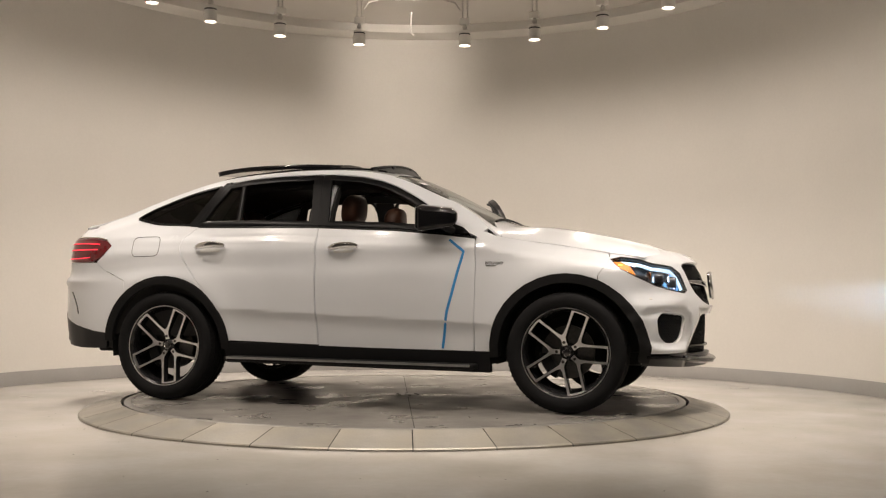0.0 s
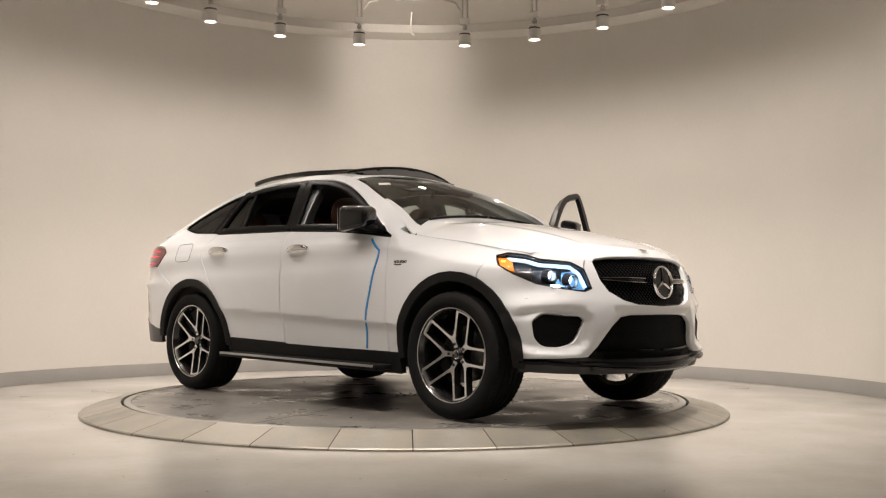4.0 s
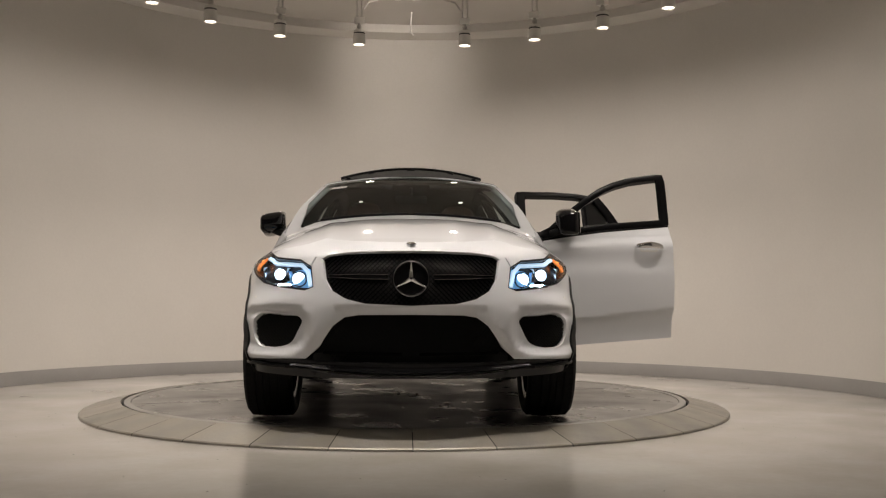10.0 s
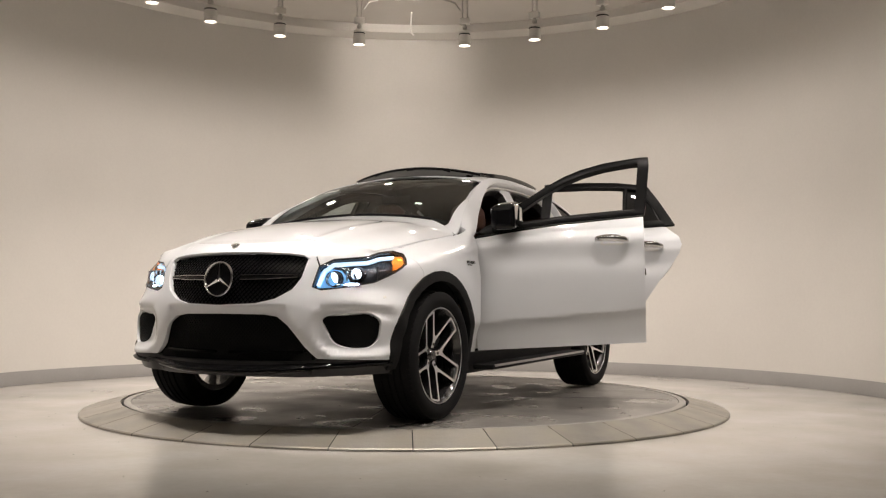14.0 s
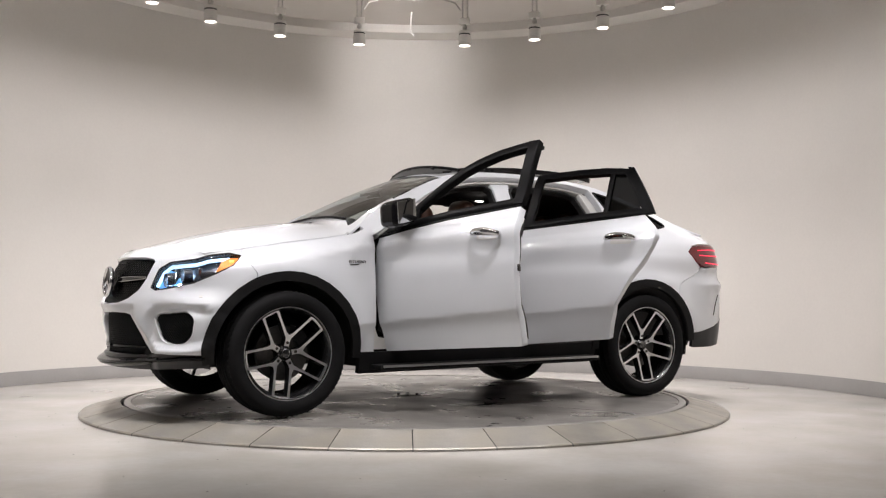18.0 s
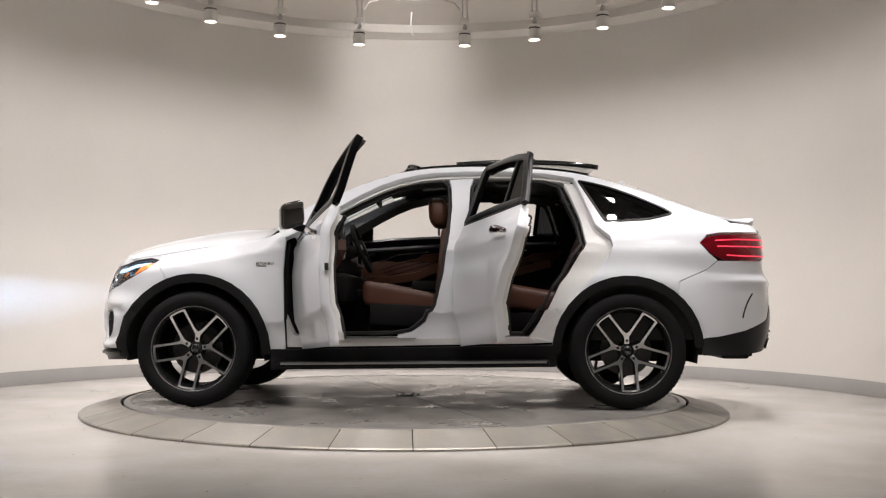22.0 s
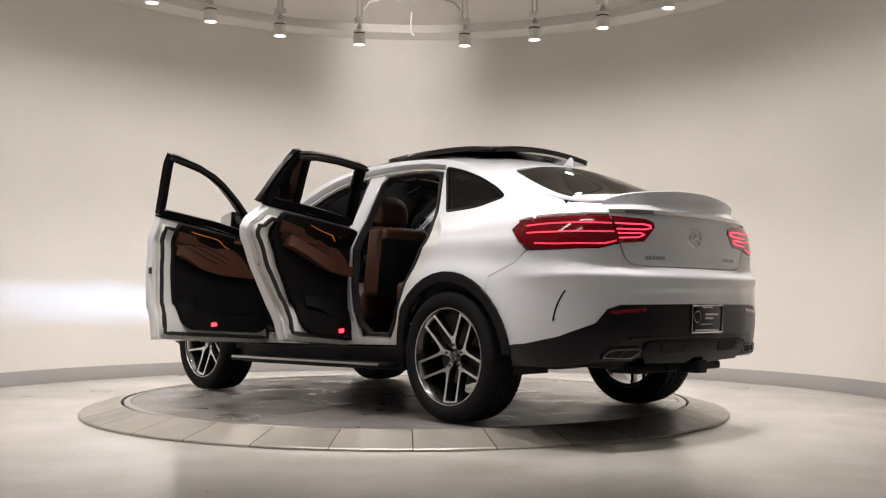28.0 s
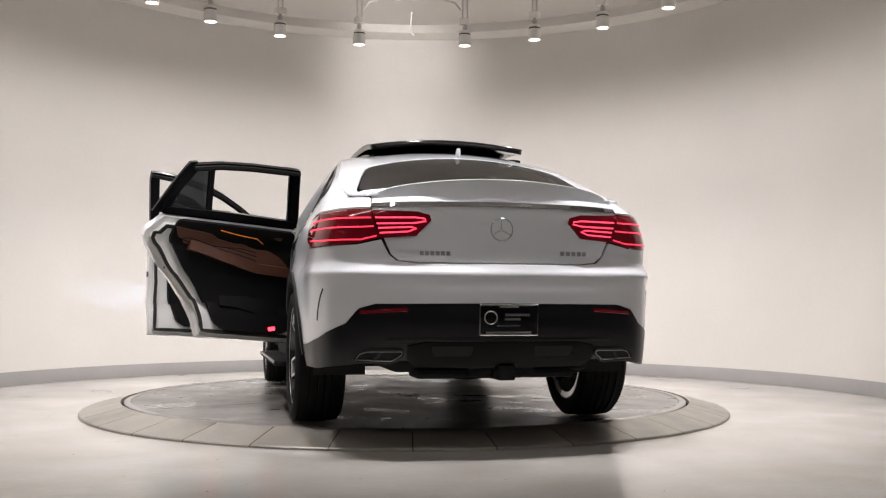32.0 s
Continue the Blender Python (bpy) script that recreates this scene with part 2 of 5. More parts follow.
tagged(structure("floor", box((0, -2.5, -0.05), (16, 18, 0.1)), CONCRETE, "polished beige concrete floor with faint stains", 0), category="floor")
tagged(structure("wall_round", lathe([(WALL_R, 0.0), (WALL_R, 4.0), (WALL_R + 0.15, 4.0), (WALL_R + 0.15, 0.0)], 96, True, ARC1 - ARC0, ARC0), WALL, "curved off-white plaster wall of a round showroom"), category="wall")
tagged(structure("baseboard", lathe([(WALL_R - 0.012, 0.002), (WALL_R - 0.012, 0.125), (WALL_R - 0.008, 0.132), (WALL_R - 0.001, 0.132), (WALL_R - 0.001, 0.002)], 96, True, ARC1 - ARC0, ARC0), SKIRT, "grey vinyl baseboard along the curved wall"), category="baseboard")
tagged(structure("trim", lathe([(3.70, 3.905), (3.70, 3.999), (4.018, 3.999), (4.018, 3.905)], 96, True, ARC1 - ARC0, ARC0), WALL, "painted soffit band under the ceiling"), category="trim")
tagged(structure("ceiling", box((0, -2.5, 4.06), (16, 18, 0.12)), CEIL, "plain beige painted ceiling", 0), category="ceiling")
# added walls close the unseen hall; their dark colour stands for its dimness
for nm, sgn in (("wall_west", -1), ("wall_east", 1)):
    x = abs(A0.x) + 0.075
    tagged(structure(nm, box((sgn * (x + 0.55), A0.y - 4.3, 2.0), (0.15, 8.6, 4.0)), HALL, "unseen side wall of the hall, darkened to keep reflections dim", 0), category="wall")
    tagged(structure(nm + "_return", box((sgn * (x + 0.235), A0.y + 0.075, 2.0), (0.47, 0.15, 4.0)), HALL, "unseen wall return beside the round room, darkened to keep reflections dim", 0), category="wall")
tagged(structure("wall_south", box((0, A0.y - 8.7, 2.0), (9.2, 0.15, 4.0)), HALL, "unseen back wall of the hall, darkened to keep reflections dim", 0), category="wall")

# turntable: a still ring of sloping plates round the turning disc
ring = tagged(part("turntable_ring", lathe([(2.083, 0.0005), (2.083, 0.066), (2.36, 0.006), (2.37, 0.0005)], 99, True), GROOVE, None), "ring of sloping steel plates round the turntable", "turntable ring")
PLATES = 33
bm = lathe([(2.092, 0.060), (2.092, 0.0805), (2.096, 0.0825), (2.366, 0.0165), (2.372, 0.010), (2.372, 0.001)], 4, False, 360 / PLATES - 0.16, 0)
plate_mesh = finish("plate", bm, PLATE, 30)
for i in range(PLATES):
    part("plate", plate_mesh, None, ring, at=pose(0, 0, 0, 0, 0, -89.2 + i * 360 / PLATES))

disc = tagged(part("turntable_disc", lathe([(0.0, 0.0785), (2.02, 0.0785), (2.02, 0.01), (0.0, 0.01)], 128), DISC, None, "", 35), "stained grey turntable disc under the car", "turntable")
part("edge_band", lathe([(2.024, 0.05), (2.024, 0.0815), (2.066, 0.0815), (2.072, 0.078), (2.072, 0.05)], 128), STEEL, disc, "worn steel edge band")
hubplate = part("hub_plate", lathe([(0.0, 0.0835), (0.10, 0.0835), (0.11, 0.079), (0.11, 0.06)], 32), STEEL, disc, "round steel hub cover")
for i in range(6):
    part("bolt", lathe([(0.0, 0.0895), (0.011, 0.0895), (0.013, 0.083)], 8), IRON, hubplate, at=pose(0.082 * math.cos(i * 1.047), 0.082 * math.sin(i * 1.047), 0))
for i in range(4):
    part("seam", box((1.08, 0, 0.0788), (1.86, 0.005, 0.0012)), GROOVE, disc, "dark radial joint", 0, pose(0, 0, 0, 0, 0, 20 + 90 * i))

# ---------------------------------------------------------------- the car: its skin as two smooth surfaces
# x forward from the middle of the wheelbase, y to its left, z up from the tyres' contact
PLAN = [(2.34, 0), (2.318, 0.25), (2.215, 0.55), (2.07, 0.80), (1.87, 0.922), (1.5, 0.962), (0.9, 0.962), (0, 0.968), (-0.9, 0.972),
        (-1.5, 0.982), (-1.9, 0.972), (-2.19, 0.94), (-2.41, 0.82), (-2.525, 0.52), (-2.562, 0.20), (-2.570, 0)]


def plan_table():
    p = np.array([(x, -y) for x, y in PLAN[1:2]] + PLAN + [(x, -y) for x, y in PLAN[-2:-1]], float)
    out = []
    for i in range(1, len(p) - 2):
        for u in np.linspace(0, 1, 30, endpoint=False):
            a, b, c, d = p[i - 1:i + 3]
            out.append(0.5 * (2 * b + (c - a) * u + (2 * a - 5 * b + 4 * c - d) * u**2 + (3 * b - a - 3 * c + d) * u**3))
    out.append(p[-2])
    out = np.array(out)
    out[:, 1] = np.maximum(out[:, 1], 0)
    return out, np.concatenate([[0], np.cumsum(np.linalg.norm(np.diff(out, axis=0), axis=1))])


PT, PS = plan_table()
SMAX = PS[-1]
_tan = np.gradient(PT, PS, axis=0)
_tan /= np.linalg.norm(_tan, axis=1)[:, None]
PN = np.stack([-_tan[:, 1], _tan[:, 0]], 1) * -1
PN[0], PN[-1] = (1, 0), (-1, 0)
for _ in range(6):
    PN[1:-1] = (PN[:-2] + 2 * PN[1:-1] + PN[2:]) / 4
MID = len(PT) // 2


def SX(x):
    """Distance along the plan for a place on the flank."""
    i = np.argsort(PT[:, 0])
    return float(np.interp(x, PT[i, 0], PS[i]))


def FY(y):
    return float(np.interp(y, PT[:150, 1], PS[:150]))


def RY(y):
    t = PT[-150:][::-1]
    return float(np.interp(y, t[:, 1], PS[-150:][::-1]))


side_in = fair([0.20, 0.30, 0.42, 0.60, 0.75, 0.92, 1.02, 1.10, 1.17, 1.23, 1.30, 1.45, 1.55, 1.61, 1.68],
               [0.05, 0.035, 0.022, 0.008, 0.002, 0.004, 0.014, 0.030, 0.052, 0.085, 0.125, 0.200, 0.252, 0.287, 0.335])
front_in = fair([0.20, 0.34, 0.45, 0.60, 0.70, 0.78, 0.86, 0.93, 0.98, 1.02, 1.08], [0.05, 0.015, 0.006, 0.0, 0.004, 0.022, 0.045, 0.070, 0.098, 0.14, 0.24])
rear_in = fair([0.30, 0.40, 0.50, 0.60, 0.70, 0.78, 0.86, 0.93, 1.05, 1.15, 1.23, 1.29, 1.36], [0.13, 0.06, 0.02, 0.004, 0.010, 0.012, 0.036, 0.066, 0.066, 0.060, 0.075, 0.13, 0.24])
rail_z = fair([2.34, 2.2, 2.0, 1.75, 1.42, 1.10, 1.00, 0.92, 0.79, 0.50, 0.24, -0.02, -0.28, -0.74, -1.21, -1.45, -1.69, -1.94, -2.2, -2.55],
              [0.90, 0.935, 0.985, 1.025, 1.082, 1.130, 1.152, 1.215, 1.318, 1.470, 1.582, 1.640, 1.662, 1.655, 1.600, 1.528, 1.440, 1.352, 1.285, 1.25])
crest_z = fair([2.34, 2.25, 2.04, 1.72, 1.30, 0.95, 0.80, 0.63, 0.42, 0.22, 0.03, -0.4, -0.9, -1.3, -1.6, -1.9, -2.18, -2.30, -2.40, -2.55],
               [0.955, 1.008, 1.078, 1.168, 1.245, 1.282, 1.350, 1.444, 1.556, 1.642, 1.696, 1.730, 1.708, 1.656, 1.584, 1.468, 1.348, 1.308, 1.29, 1.28])
roll_in = fair([2.3, 1.9, 1.1, 0.9, 0.3, -1.6, -2.0, -2.5], [0.05, 0.085, 0.085, 0.03, 0.02, 0.03, 0.06, 0.07])


shoulder_z = fair([1.75, 1.40, 1.08, 0.54, 0.05, -1.16, -1.75], [0.965, 1.000, 1.034, 1.089, 1.107, 1.136, 1.15])

INTAKE_S = (FY(0.605), SX(1.948))


def wf_wide(s):
    return 1 - step(s, 1.15, 1.35)


CORNER_S = SX(2.03)


def skin(q):
    """The flanks, nose and tail: distance along the plan (left positive) and height."""
    s, z = np.abs(q[:, 0]), q[:, 1]
    x, y = np.interp(s, PS, PT[:, 0]), np.interp(s, PS, PT[:, 1])
    nx, ny = np.interp(s, PS, PN[:, 0]), np.interp(s, PS, PN[:, 1])
    wf, wr = 1 - step(s, 0.55, 1.15), step(s, SMAX - 1.05, SMAX - 0.45)
    sd = side_in(z)
    low = 0.61 - 0.045 * x
    d = low - z
    sd = sd + 0.028 * np.tanh(0.46 * 0.5 * (d + np.sqrt(d * d + 0.00002)) / 0.028) * step(x, -1.25, -0.90) * (1 - step(x, 0.90, 1.15))
    sd = sd + 0.008 * np.exp(-((z - 0.975 - 0.02 * x) / 0.06) ** 2) - 0.005 * np.exp(-((z - 1.075 - 0.01 * x) / 0.04) ** 2)
    up = z - shoulder_z(x)
    sd = sd + np.minimum(0.30 * 0.5 * (up + np.sqrt(up * up + 0.00002)), 0.013) * step(x, -1.75, -1.45) * (1 - step(x, 1.45, 1.75))
    for ax in (1.4575, -1.4575):
        r = np.hypot(x - ax, z - 0.385)
        sd = sd - 0.016 * np.exp(-((r - 0.50) / 0.11) ** 2) * step(z, 0.3, 0.5)
    rz = rail_z(x)
    sd = sd + roll_in(x) * step(z, rz - 0.13, rz + 0.005) ** 1.5
    inset = wf * front_in(z) + wr * rear_in(z) + (1 - wf - wr) * sd
    # nose: bevels round the side intakes and the mouth, a shelf under the grille
    ci, mz = 0.5 * (INTAKE_S[0] + INTAKE_S[1]), 0.553
    r = (np.abs((s - ci) / (0.5 * (INTAKE_S[1] - INTAKE_S[0]))) ** 3 + np.abs((z - mz) / 0.105) ** 3) ** (1 / 3)
    inset = inset + 0.030 * (1 - step(r, 0.95, 1.42)) * wf_wide(s)
    half_mouth = 0.375 + 0.22 * step(0.635 - z, 0.0, 0.25)
    m = np.maximum((s - half_mouth) / 0.09, (z - 0.645) / 0.045)
    inset = inset + 0.022 * (1 - step(m, -0.2, 1.0)) * (1 - step(s, 0.7, 0.9))
    inset = inset + 0.012 * np.exp(-((z - 0.745 + 0.10 * s) / 0.035) ** 2) * step(s, 0.50, 0.75) * (1 - step(s, 1.3, 1.6))
    # the bumper's lower corners stand out square
    inset = inset - 0.075 * np.exp(-((s - CORNER_S) / 0.24) ** 2) * (1 - step(z, 0.60, 0.80)) * (0.40 + 0.60 * step(z, 0.30, 0.42))
    # tail: a crease above the black valance and a hollow under the lid
    inset = inset - 0.019 * np.exp(-((z - 0.855) / 0.032) ** 2) * step(s, SMAX - 1.35, SMAX - 0.9)
    return np.stack([x - nx * inset, np.maximum(y - ny * inset, 0) * np.where(q[:, 0] < 0, -1, 1), z], 1)


_rx = np.linspace(-2.5, 2.3, 241)
_ry = np.array([skin(np.array([[SX(v), float(rail_z(v))]]))[0, 1] for v in _rx])


def rail_y(x):
    return np.interp(x, _rx, _ry)


def top(q):
    """Bonnet, windscreen, roof and tail from above: x and y."""
    x, y = q[:, 0], q[:, 1]
    v = np.clip(np.abs(y) / rail_y(x), 0, 1.1)
    p = 2.0 + 1.0 * step(x, 0.7, 1.2)
    bulge = 0.010 * np.exp(-((np.abs(y) - 0.50 + 0.06 * (x - 1.6)) / 0.05) ** 2) * step(x, 0.95, 1.2) * (1 - step(x, 1.9, 2.2))
    return np.stack([x, y, rail_z(x) + (crest_z(x) - rail_z(x)) * (1 - v**p) + bulge], 1)


def normals_of(surf, q):
    e = 2e-3
    u = surf(q + (e, 0)) - surf(q - (e, 0))
    v = surf(q + (0, e)) - surf(q - (0, e))
    n = np.cross(u, v)
    n /= np.maximum(np.linalg.norm(n, axis=1), 1e-9)[:, None]
    p = surf(q)
    out = p - np.stack([np.clip(p[:, 0], -1.9, 1.7), 0 * p[:, 1], np.full(len(p), 0.75)], 1)
    n[(n * out).sum(1) < 0] *= -1
    return p, n


def shrink(pts, d):
    a = np.array(pts, float)
    area = np.sum(a[:, 0] * np.roll(a[:, 1], -1) - np.roll(a[:, 0], -1) * a[:, 1])
    e = np.roll(a, -1, 0) - a
    e /= np.maximum(np.linalg.norm(e, axis=1), 1e-9)[:, None]
    n = np.stack([-e[:, 1], e[:, 0]], 1) * np.sign(area)
    m = n + np.roll(n, 1, 0)
    m /= np.maximum(np.linalg.norm(m, axis=1), 0.5)[:, None]
    return a + m * d


def sheet(name, surf, outer, mat, parent, label="", holes=(), off=0.0, depth=0.014, grid=0.055, gap=0.002, back=False):
    """A panel of the skin: an outline in the surface's own two directions, with folded edges."""
    bm = bmesh.new()
    for k, loop in enumerate([outer, *holes]):
        pts = shrink(loop, gap if k == 0 else -gap)
        dense = []
        for a, b in zip(pts, np.roll(pts, -1, 0)):
            n = max(1, int(np.linalg.norm(b - a) / grid + 0.5))
            dense += [a + (b - a) * i / n for i in range(n)]
        vs = [bm.verts.new((x, y, 0)) for x, y in dense]
        for a, b in zip(vs, vs[1:] + vs[:1]):
            bm.edges.new((a, b))
    bmesh.ops.triangle_fill(bm, use_beauty=True, use_dissolve=False, edges=bm.edges[:], normal=(0, 0, 1))
    lo, hi = (np.array([extent(bm, i, f) for i in (0, 1)]) for f in (min, max))
    for i in (0, 1):
        for c in np.arange(math.ceil(lo[i] / grid) * grid, hi[i], grid):
            co, no = [0, 0, 0], [0, 0, 0]
            co[i], no[i] = c, 1
            bmesh.ops.bisect_plane(bm, geom=bm.verts[:] + bm.edges[:] + bm.faces[:], dist=1e-5, plane_co=co, plane_no=no)
    bm.verts.index_update()
    q = np.array([v.co[:2] for v in bm.verts])
    p, n = normals_of(surf, q)
    p = p + n * off
    faces = [[v.index for v in f.verts] for f in bm.faces]
    flip = 0
    for f in faces[:: max(1, len(faces) // 40)]:
        c = np.cross(p[f[1]] - p[f[0]], p[f[2]] - p[f[0]])
        flip += np.sign(c @ n[f[0]])
    edges = [(e.verts[0].index, e.verts[1].index, [v.index for v in e.link_faces[0].verts]) for e in bm.edges if len(e.link_faces) == 1]
    bm.free()
    if flip < 0:
        faces = [f[::-1] for f in faces]
    co, no, count = list(p), list(n), len(p)
    rim, acc = {}, {}
    for a, b, fv in edges:
        ia = fv.index(a)
        if fv[(ia + 1) % len(fv)] != b:
            a, b = b, a
        if flip < 0:
            a, b = b, a
        o = np.cross(p[b] - p[a], n[a])
        for k in (a, b):
            acc[k] = acc.get(k, 0) + o / max(np.linalg.norm(o), 1e-9)
            if k not in rim:
                rim[k] = len(co)
                co += [p[k], p[k] - n[k] * depth]
                no += [None, None]
        faces.append([rim[b], rim[a], rim[a] + 1, rim[b] + 1])
    for k, i in rim.items():
        o = acc[k] / max(np.linalg.norm(acc[k]), 1e-9)
        no[i] = o * 0.8 + n[k] * 0.6
        no[i + 1] = o
    if back:
        base = len(co)
        co += list(p - n * depth)
        no += list(-n)
        faces += [[v + base for v in f[::-1]] for f in faces[:len(faces) - len(edges)]]
    me = bpy.data.meshes.new(name)
    me.from_pydata([tuple(c) for c in co], [], faces)
    me.materials.append(mat)
    me.shade_smooth()
    me.normals_split_custom_set_from_vertices([tuple(v) for v in no])
    return part(name, me, None, parent, label)


def extent(bm, i, f):
    return f(v.co[i] for v in bm.verts)


def ribbon(surf, path, width, depth, off=0.0, closed=False, dense=0.05):
    """A strip of square section that follows a path on a surface."""
    pts = np.array(path, float)
    if closed:
        pts = np.vstack([pts, pts[:1]])
    out = []
    for a, b in zip(pts, pts[1:]):
        n = max(1, int(np.linalg.norm(b - a) / dense + 0.5))
        out += [a + (b - a) * i / n for i in range(n)]
    if not closed:
        out.append(pts[-1])
    q = np.array(out)
    p, n = normals_of(surf, q)
    m = len(q)
    bm = bmesh.new()
    rings = []
    for i in range(m):
        a, b = ((i - 1) % m, (i + 1) % m) if closed else (max(i - 1, 0), min(i + 1, m - 1))
        t = p[b] - p[a]
        s = np.cross(t, n[i])
        s /= max(np.linalg.norm(s), 1e-9)
        c = p[i] + n[i] * off
        rings.append([bm.verts.new(c + s * width / 2 * k - n[i] * d) for k, d in ((-1, depth), (-1, 0.002), (-0.8, 0), (0.8, 0), (1, 0.002), (1, depth))])
    for i in range(m if closed else m - 1):
        a, b = rings[i], rings[(i + 1) % m]
        for k in range(6):
            bm.faces.new((a[k], a[(k + 1) % 6], b[(k + 1) % 6], b[k]))
    if not closed:
        bm.faces.new(rings[0])
        bm.faces.new(rings[-1][::-1])
    return bm


def flank(pts, sg):
    return [(sg * SX(x), z) for x, z, *r in pts]


def arch(cx, r, a0, a1, n=18):
    return [(cx + r * math.cos(radians(a0 + (a1 - a0) * i / n)), 0.385 + r * math.sin(radians(a0 + (a1 - a0) * i / n))) for i in range(n + 1)]


car = tagged(new("car"), "white coupe sport utility car, one side's doors open, on a turntable", "car")
car.empty_display_size = 0.1
FRONT_ARCH = arch(1.4575, 0.510, 178, 2)
REAR_ARCH = arch(-1.4575, 0.503, 172, 5)

FZ = 0.385 + math.sqrt(0.510**2 - (1.66 - 1.4575) ** 2)
RZ = 0.385 + math.sqrt(0.503**2 - (1.785 - 1.4575) ** 2)
BELT_F = [(0.84, 1.138), (0.55, 1.170), (0.25, 1.198), (-0.295, 1.226)]
BELT_R = [(-0.305, 1.227), (-0.8, 1.236), (-1.25, 1.245)]
WIN_F = [(0.80, 1.165), (0.69, 1.235), (0.57, 1.318), (0.36, 1.448), (0.22, 1.52), (0.10, 1.565), (-0.05, 1.600), (-0.16, 1.613), (-0.35, 1.624)]
WIN_R = [(-0.36, 1.625), (-0.50, 1.625), (-0.70, 1.622), (-0.92, 1.607), (-1.10, 1.576)]
DOOR_R_EDGE = [(-1.25, 1.245), (-1.345, 1.16), (-1.36, 1.10), (-1.335, 1.03), (-1.27, 0.94), (-1.16, 0.81), (-1.06, 0.67), (-1.00, 0.54), (-0.97, 0.43)]

# bonnet, windscreen, roof, rear window


def brow(y):
    """Where the bonnet's surface runs into the nose."""
    z = 1.0
    for _ in range(40):
        p = skin(np.array([[FY(y), z]]))[0]
        z = 0.7 * z + 0.3 * float(top(np.array([[p[0], p[1]]]))[0, 2])
    return skin(np.array([[FY(y), z]]))[0]


NOSE_Y = (0.0, 0.1, 0.2, 0.3, 0.4, 0.5, 0.58, 0.66, 0.72)
nose = [brow(y) for y in NOSE_Y]
shut = [(x, float(rail_y(x)) - 0.004) for x in (1.94, 1.85, 1.75, 1.6, 1.42, 1.25, 1.1, 1.02)]
half = [(p[0] + 0.002, p[1]) for p in nose] + shut + [(0.992, 0.815), (0.955, 0.74), (0.905, 0.60), (0.885, 0.3)]
bonnet = sheet("bonnet", top, half + [(x, -y) for x, y in half[:0:-1] + []], PAINT, car, "white bonnet with raised edges", grid=0.04)
cowl = [(0.93, 0.3), (0.95, 0.58), (0.985, 0.78), (0.93, 0.83), (0.87, 0.70), (0.84, 0.3)]
sheet("cowl", top, cowl + [(x, -y) for x, y in cowl[::-1]], BLACK, car, off=-0.02)
foot_x = (1.005, 0.97, 0.93, 0.89, 0.85, 0.80, 0.72, 0.63)
foot = [(x, float(rail_y(x)) + 0.001) for x in foot_x] + [(0.63, float(rail_y(0.63)) - 0.028), (0.72, 0.5 * (0.737 + float(rail_y(0.63)) - 0.028)), (0.80, 0.738), (0.93, 0.758), (0.957, 0.743), (0.995, 0.812)]
for sg in (1, -1):
    sheet("pillar_foot", top, [(x, sg * y) for x, y in foot], PAINT, car, "white foot of the windscreen pillar", off=0.001, gap=0.0, grid=0.03)
ws = [(0.868, 0.0), (0.885, 0.35), (0.91, 0.60), (0.935, 0.755), (0.80, 0.735)] + [(x, float(rail_y(x)) - 0.03) for x in (0.63, 0.45, 0.30, 0.19)] + [(0.155, 0.4), (0.14, 0.0)]
sheet("windscreen", top, ws + [(x, -y) for x, y in ws[-2:0:-1]], GLASS, car, "clear raked windscreen", off=-0.004, depth=0.005).visible_shadow = False
edge = [(x, float(rail_y(x)) - 0.004) for x in (0.18, 0.0, -0.28, -0.6, -0.95, -1.21, -1.45, -1.58)]
roof_open = [(-0.01, 0.47), (-0.42, 0.48), (-0.42, -0.48), (-0.01, -0.47)]
roof_hole = [(0.11, 0.52), (-1.24, 0.50), (-1.24, -0.50), (0.11, -0.52)]
rf = [(0.135, 0.0), (0.15, 0.4)] + edge + [(-1.60, 0.52), (-1.60, 0.25), (-1.60, 0.0)]
sheet("roof", top, rf + [(x, -y) for x, y in rf[-2:0:-1]], PAINT, car, "white roof panel", holes=[rounded(roof_hole, 0.06)])
sheet("roof_glass", top, rounded(roof_hole, 0.06), BLACK_GLOSS, car, "black glass roof panel with an opening", holes=[rounded(roof_open, 0.04)], off=0.002)
sunroof = sheet("sunroof_panel", top, rounded([(-0.30, 0.52), (-1.33, 0.50), (-1.33, -0.50), (-0.30, -0.52)], 0.06), BLACK_GLOSS, car, "black glass sunroof slid back and raised", off=0.012, depth=0.034, back=True)
sunroof.matrix_basis = pose(-0.30, 0, 1.70) @ pose(0, 0, 0.018, 0, 3.2, 0) @ pose(0.30, 0, -1.70)
rw = [(-1.615, 0.0), (-1.615, 0.35), (-1.635, 0.575), (-1.80, 0.625), (-2.06, 0.685), (-2.15, 0.665), (-2.16, 0.3), (-2.16, 0.0)]
sheet("rear_window", top, rounded(rw + [(x, -y) for x, y in rw[-2:0:-1]], 0.05), TINT, car, "dark tinted sloping rear window", off=-0.002, depth=0.006)

